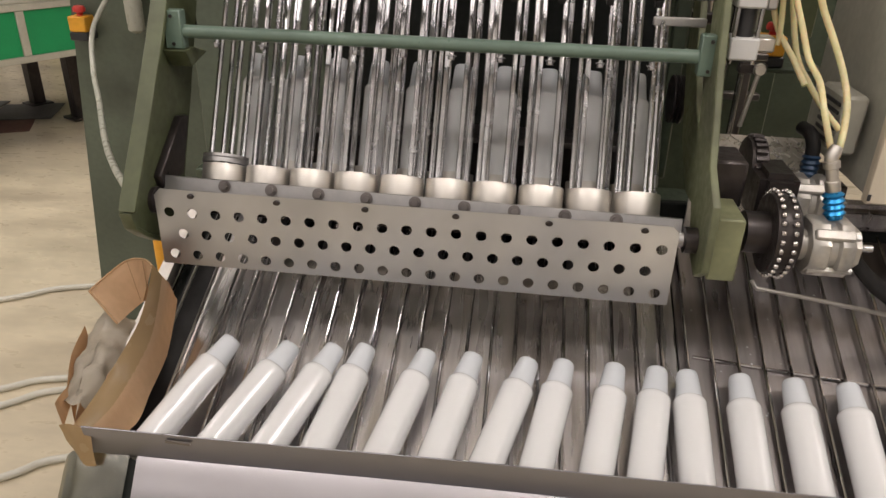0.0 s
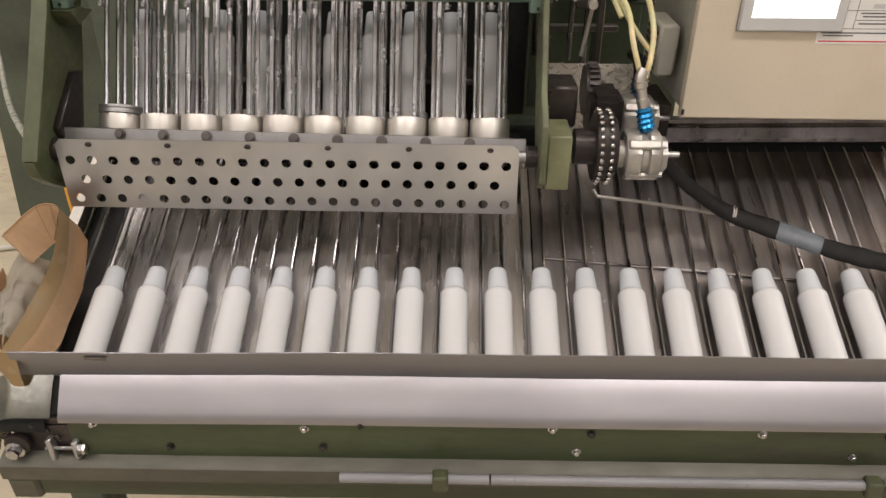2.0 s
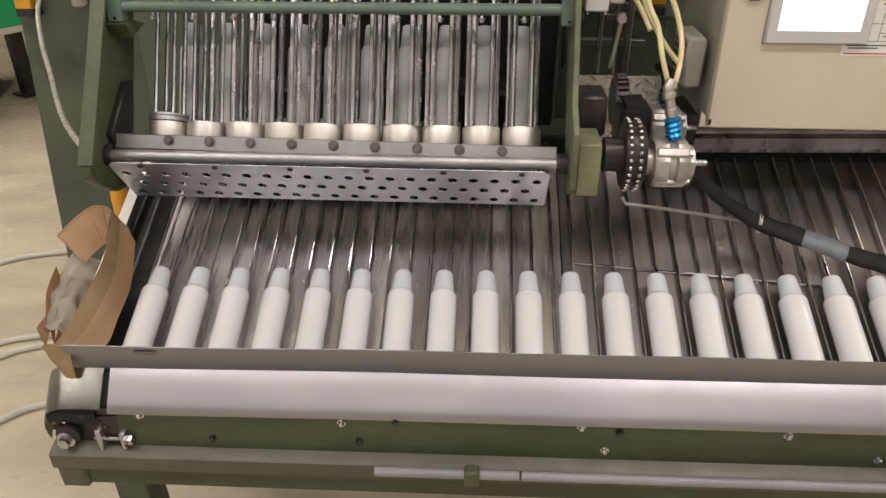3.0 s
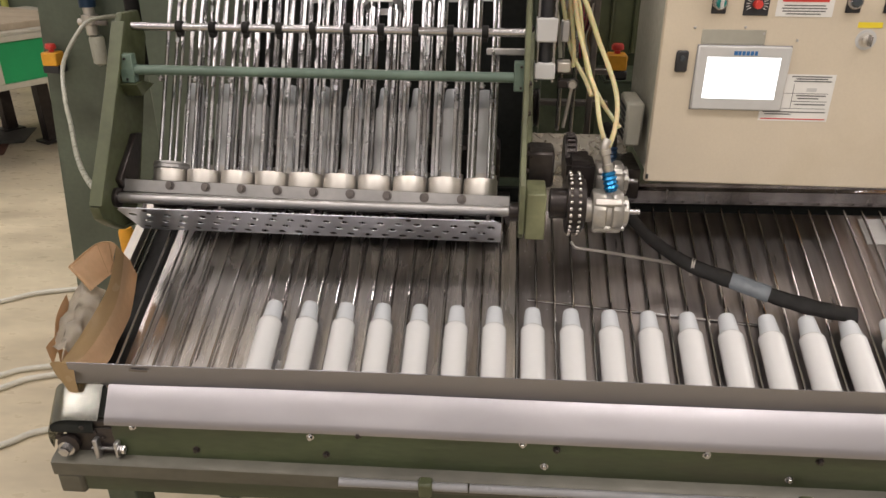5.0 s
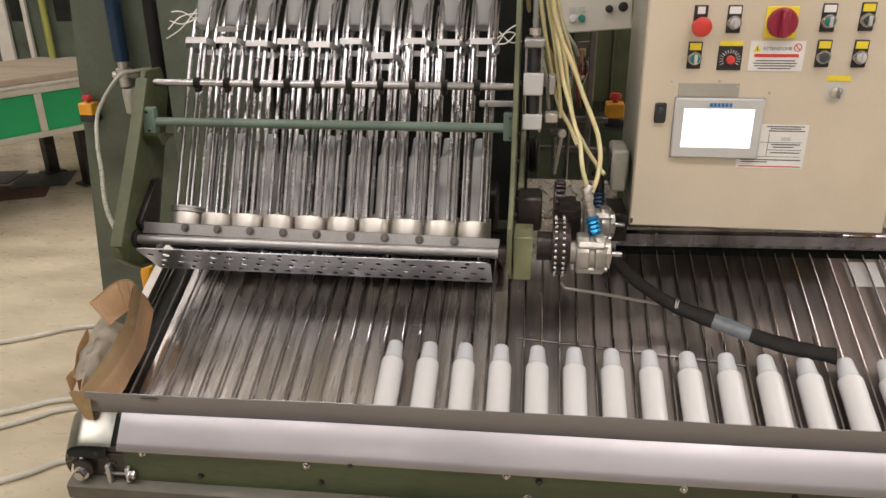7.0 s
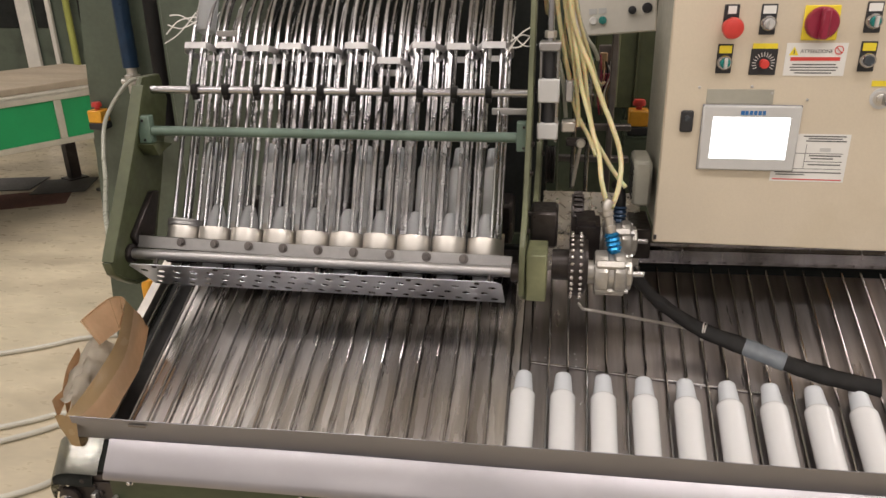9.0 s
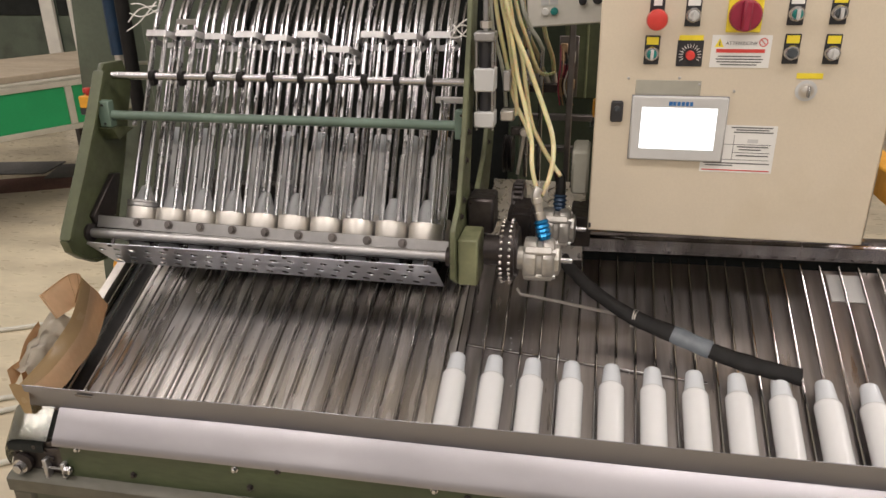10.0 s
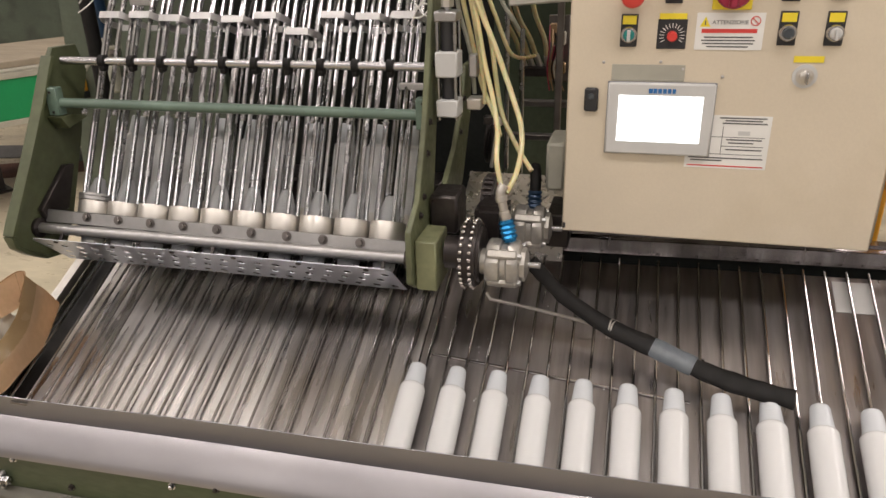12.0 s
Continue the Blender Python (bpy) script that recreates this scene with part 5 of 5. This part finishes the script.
# ---- green work table further back in the hall ----
TB = pose(-3.16, 3.08, 0, 0, 0, 62)
t = thing("work_table", TB, label="long work table with bright green side panels", category="table")
T = lambda name, bm, mat, label="": part(name, bm, mat, t, label, local=True)
T("top", box(-2.4, 1.4, 0.0, 1.3, 0.925, 0.945, 0.006), TABLE_EDGE)
for x0, x1 in ((-2.4, -1.2), (-1.15, 0.38), (0.43, 1.36)):
    T("panel", box(x0, x1, 0.0, 0.02, 0.615, 0.885, 0.003), TABLE_GREEN, "bright green side panel")
T("rail", box(-2.4, 1.4, -0.012, 0.03, 0.885, 0.925, 0.004), TABLE_EDGE)
T("rail", box(-2.4, 1.4, -0.012, 0.03, 0.575, 0.615, 0.004), TABLE_EDGE)
for x in (-1.2, 0.38, 1.36):
    T("stile", box(x, x + 0.05, -0.010, 0.03, 0.615, 0.885, 0.003), TABLE_EDGE)
for x in (-2.0, -0.2, 0.9):
    for y in (0.5, 1.1):
        T("leg", box(x, x + 0.09, y, y + 0.09, 0, 0.575, 0.004), IRON)
        T("foot", box(x - 0.04, x + 0.13, y - 0.04, y + 0.13, 0, 0.02, 0.004), IRON)
T("under_frame", box(-2.2, 1.2, 0.45, 1.2, 0.50, 0.574, 0.004), IRON)
for k, (x0, x1, h) in enumerate(((-1.8, -0.3, 0.03), (-0.1, 1.1, 0.045))):
    bm = box(x0, x1, 0.06, 1.1, 0, h, 0.004, m=pose(0, 0, 0.946, 0, 0, 2 * k))
    bm.transform(TB)
    solid("board", bm, (BOARD, BOARD)[k], label=("stack of brown-grey boards lying on the work table", "thick stack of brown-grey boards lying on the work table")[k], category="boards")
solid("floor_mat", box(-0.75, 0.62, -0.22, 0.22, 0.0005, 0.005, 0.002, m=pose(-4.0, 3.70, 0, 0, 0, 27)), DARK_RED_FLOOR, label="red-brown mat lying on the floor", category="mat")
for x, y, w, d, turn in ((-3.66, 4.22, 0.22, 0.22, 20), (-4.42, 4.16, 0.50, 0.20, 12)):
    solid("rubber_sheet", box(-w, w, -d, d, 0.0055, 0.012, 0.002, m=pose(x, y, 0, 0, 0, turn)), MAT_GREY, label="dark grey sheet lying on the floor under the work table", category="sheet", group="floor sheets")

t = thing("tool_cabinet", pose(-5.0, 6.2, 0), label="grey-green tool cabinet with dark windows across the hall", category="cabinet")
part("body", box(-6.6, -3.4, 6.2, 7.0, 0.0, 2.3, 0.02), GREEN_GREY, t)
for x0, x1, mat in ((-6.3, -5.32, DARK), (-5.12, -4.98, DARK), (-4.60, -3.9, DARK)):
    part("window", box(x0, x1, 6.185, 6.199, 1.15, 2.0, 0.004), mat, t, "dark machine window")
part("post", box(-5.30, -5.14, 6.14, 6.184, 0.0, 2.3, 0.006), WHITE_PANEL, t, "pale grey post")
part("post", box(-4.95, -4.90, 6.14, 6.184, 0.0, 2.3, 0.006), WHITE_PANEL, t, "pale grey post")
part("rail", sweep([(-4.68, 6.12, 0.0), (-4.68, 6.12, 2.3)], 0.035, 12), YELLOW_GREEN, t, "yellow-green upright tube")

# orange rail beyond the cabinet
t = thing("guard_rail", pose(1.43, 0.9, 0), label="orange painted guard rail beyond the cabinet", category="rail")
part("rail", box(1.40, 1.46, 0.36, 1.7, 1.20, 1.27, 0.004), ORANGE, t)
for y in (0.76, 1.6):
    part("post", box(1.405, 1.455, y, y + 0.05, 0, 1.1995, 0.004), ORANGE, t)

# plastic crumbs on the tray
bm = bmesh.new()
rng = random.Random(11)
for k in range(34):
    p = CV @ tray(rng.uniform(0.50, 0.75) if k < 20 else rng.uniform(-0.4, 1.2), rng.uniform(0.20, 0.46), 0.0012)
    own = bmesh.new()
    bmesh.ops.create_icosphere(own, subdivisions=1, radius=rng.uniform(0.0008, 0.0022))
    own.transform(Matrix.Translation(p) @ Matrix.Diagonal((1, 1.4, 0.5, 1)))
    merge(bm, own)
solid("plastic_crumbs", bm, PLASTIC_WHITE, kind="stuff", label="tiny white plastic crumbs scattered on the tray", category="crumbs")

t = thing("yellow_bollard", pose(-0.68, 0.66, 0), label="orange-yellow painted post behind the tray's tail", category="post")
part("post", sweep([(-0.662, 0.66, 0.0), (-0.662, 0.66, 0.85), (-0.662, 0.66, 0.865)], [0.022, 0.022, 0.016], 16), ORANGE, t)
part("foot", box(-0.72, -0.60, 0.60, 0.72, 0.0, 0.012, 0.002), IRON, t)


# ---- what moves ----
BELT = [(0.0, -0.007), (0.1, -0.003), (0.2, 0.0), (2.98, 0.0), (3.1, 0.004), (3.25, 0.0215), (8.72, 0.834), (8.86, 0.853), (9.0, 0.860), (12.0, 0.860)]
# how far each dropped bottle leans at 0, 0.1, 0.2, 0.3 and 0.4 s, and how far its foot stands aside at first
SETTLE = [(21, 12, 4, 0, 0), (23, 19, 15, 3, 0), (20, 13, 8, 2, 0), (13, 4, 1, 0, 0), (15, 5, 1, 0, 0), (13, 9, 3, 0, 0), (17, 16, 14, 6, 0), (12, 9, 7, 2, 0), (10, 2, 0, 0, 0), (9, 3, 0, 0, 0)]
ASIDE = [-0.028, -0.011, -0.007, -0.011, 0.004, 0.006, -0.001, -0.006, 0.002, -0.010]


TICKS = [0.0, 0.1, 0.2, 0.5, 1.0, 2.0, 2.98, 3.1] + [3.25 + 0.3648 * k for k in range(16)] + [8.86, 9.0, 10.0, 11.0, 12.0]


def belt(t):
    for (a, p), (b, q) in zip(BELT, BELT[1:]):
        if t <= b:
            return p + (q - p) * (t - a) / (b - a)
    return BELT[-1][1]


def motions():
    seat = tray(0, 0.02, 0.0316) + 0.030 * U
    tilt = math.degrees(SLOPE)
    for i, b in enumerate(bottles):
        x0 = BOTTLE_X0 + PITCH * i
        roll = 37 * i % 360
        rows = []
        if i < 10:
            for t, a in zip((0, 0.1, 0.2, 0.3, 0.4), SETTLE[i]):
                lift = 0.0009 * a
                rows.append((t, CV @ Matrix.Translation(Vector((x0 + ASIDE[i] * a / SETTLE[i][0], seat.y, seat.z)) + lift * NRM) @ pose(0, 0, 0, tilt) @ pose(0, 0, 0, 0, 0, -a)))
        rest = [t for t in TICKS if t > (0.4 if i < 10 else -1)]
        for t in rest:
            rows.append((t, CV @ Matrix.Translation(Vector((x0 + belt(t), seat.y, seat.z))) @ pose(0, 0, 0, tilt)))
        walk(b, rows)
    for i, r in rods:
        s0 = 2 * HALF * i + 0.0105
        if s0 < 0:
            times = [0.0, 0.1, 0.2, 1.0, 2.0, 2.98, 3.1] + [3.25 + 0.15 * k for k in range(37)] + [8.86, 9.0, 12.0]
        else:
            times = TICKS
        walk(r, [(t, Matrix.Translation(rod_place(s0 + belt(t)))) for t in times])
    swing = [(0.0, 0), (1.0, 0), (2.0, 0), (2.6, 0), (2.7, 9), (2.9, 30), (3.2, 50), (3.6, 57), (4.2, 57), (4.4, 52), (4.6, 47), (5.0, 47), (7.0, 47), (9.0, 47), (12.0, 47)]
    walk(flap, [(t, pose(*PIVOT, a)) for t, a in swing])
    # bottles drop down the cages on to the closed flap
    for i, (x, b) in enumerate(rack_bottles):
        t0 = 9.45 if i == 0 else 6.9 + 0.11 * ((7 * i) % 10)
        low, high = rack_point(x, 0.034, 1.052), rack_point(x, 0.034, 1.60)
        rows = [(0.0, high), (t0, high), (t0 + 0.12, high.lerp(low, 0.25)), (t0 + 0.24, low), (12.0, low)]
        walk(b, [(t, Matrix.Translation(p) @ RACK_TURN) for t, p in rows])


motions()
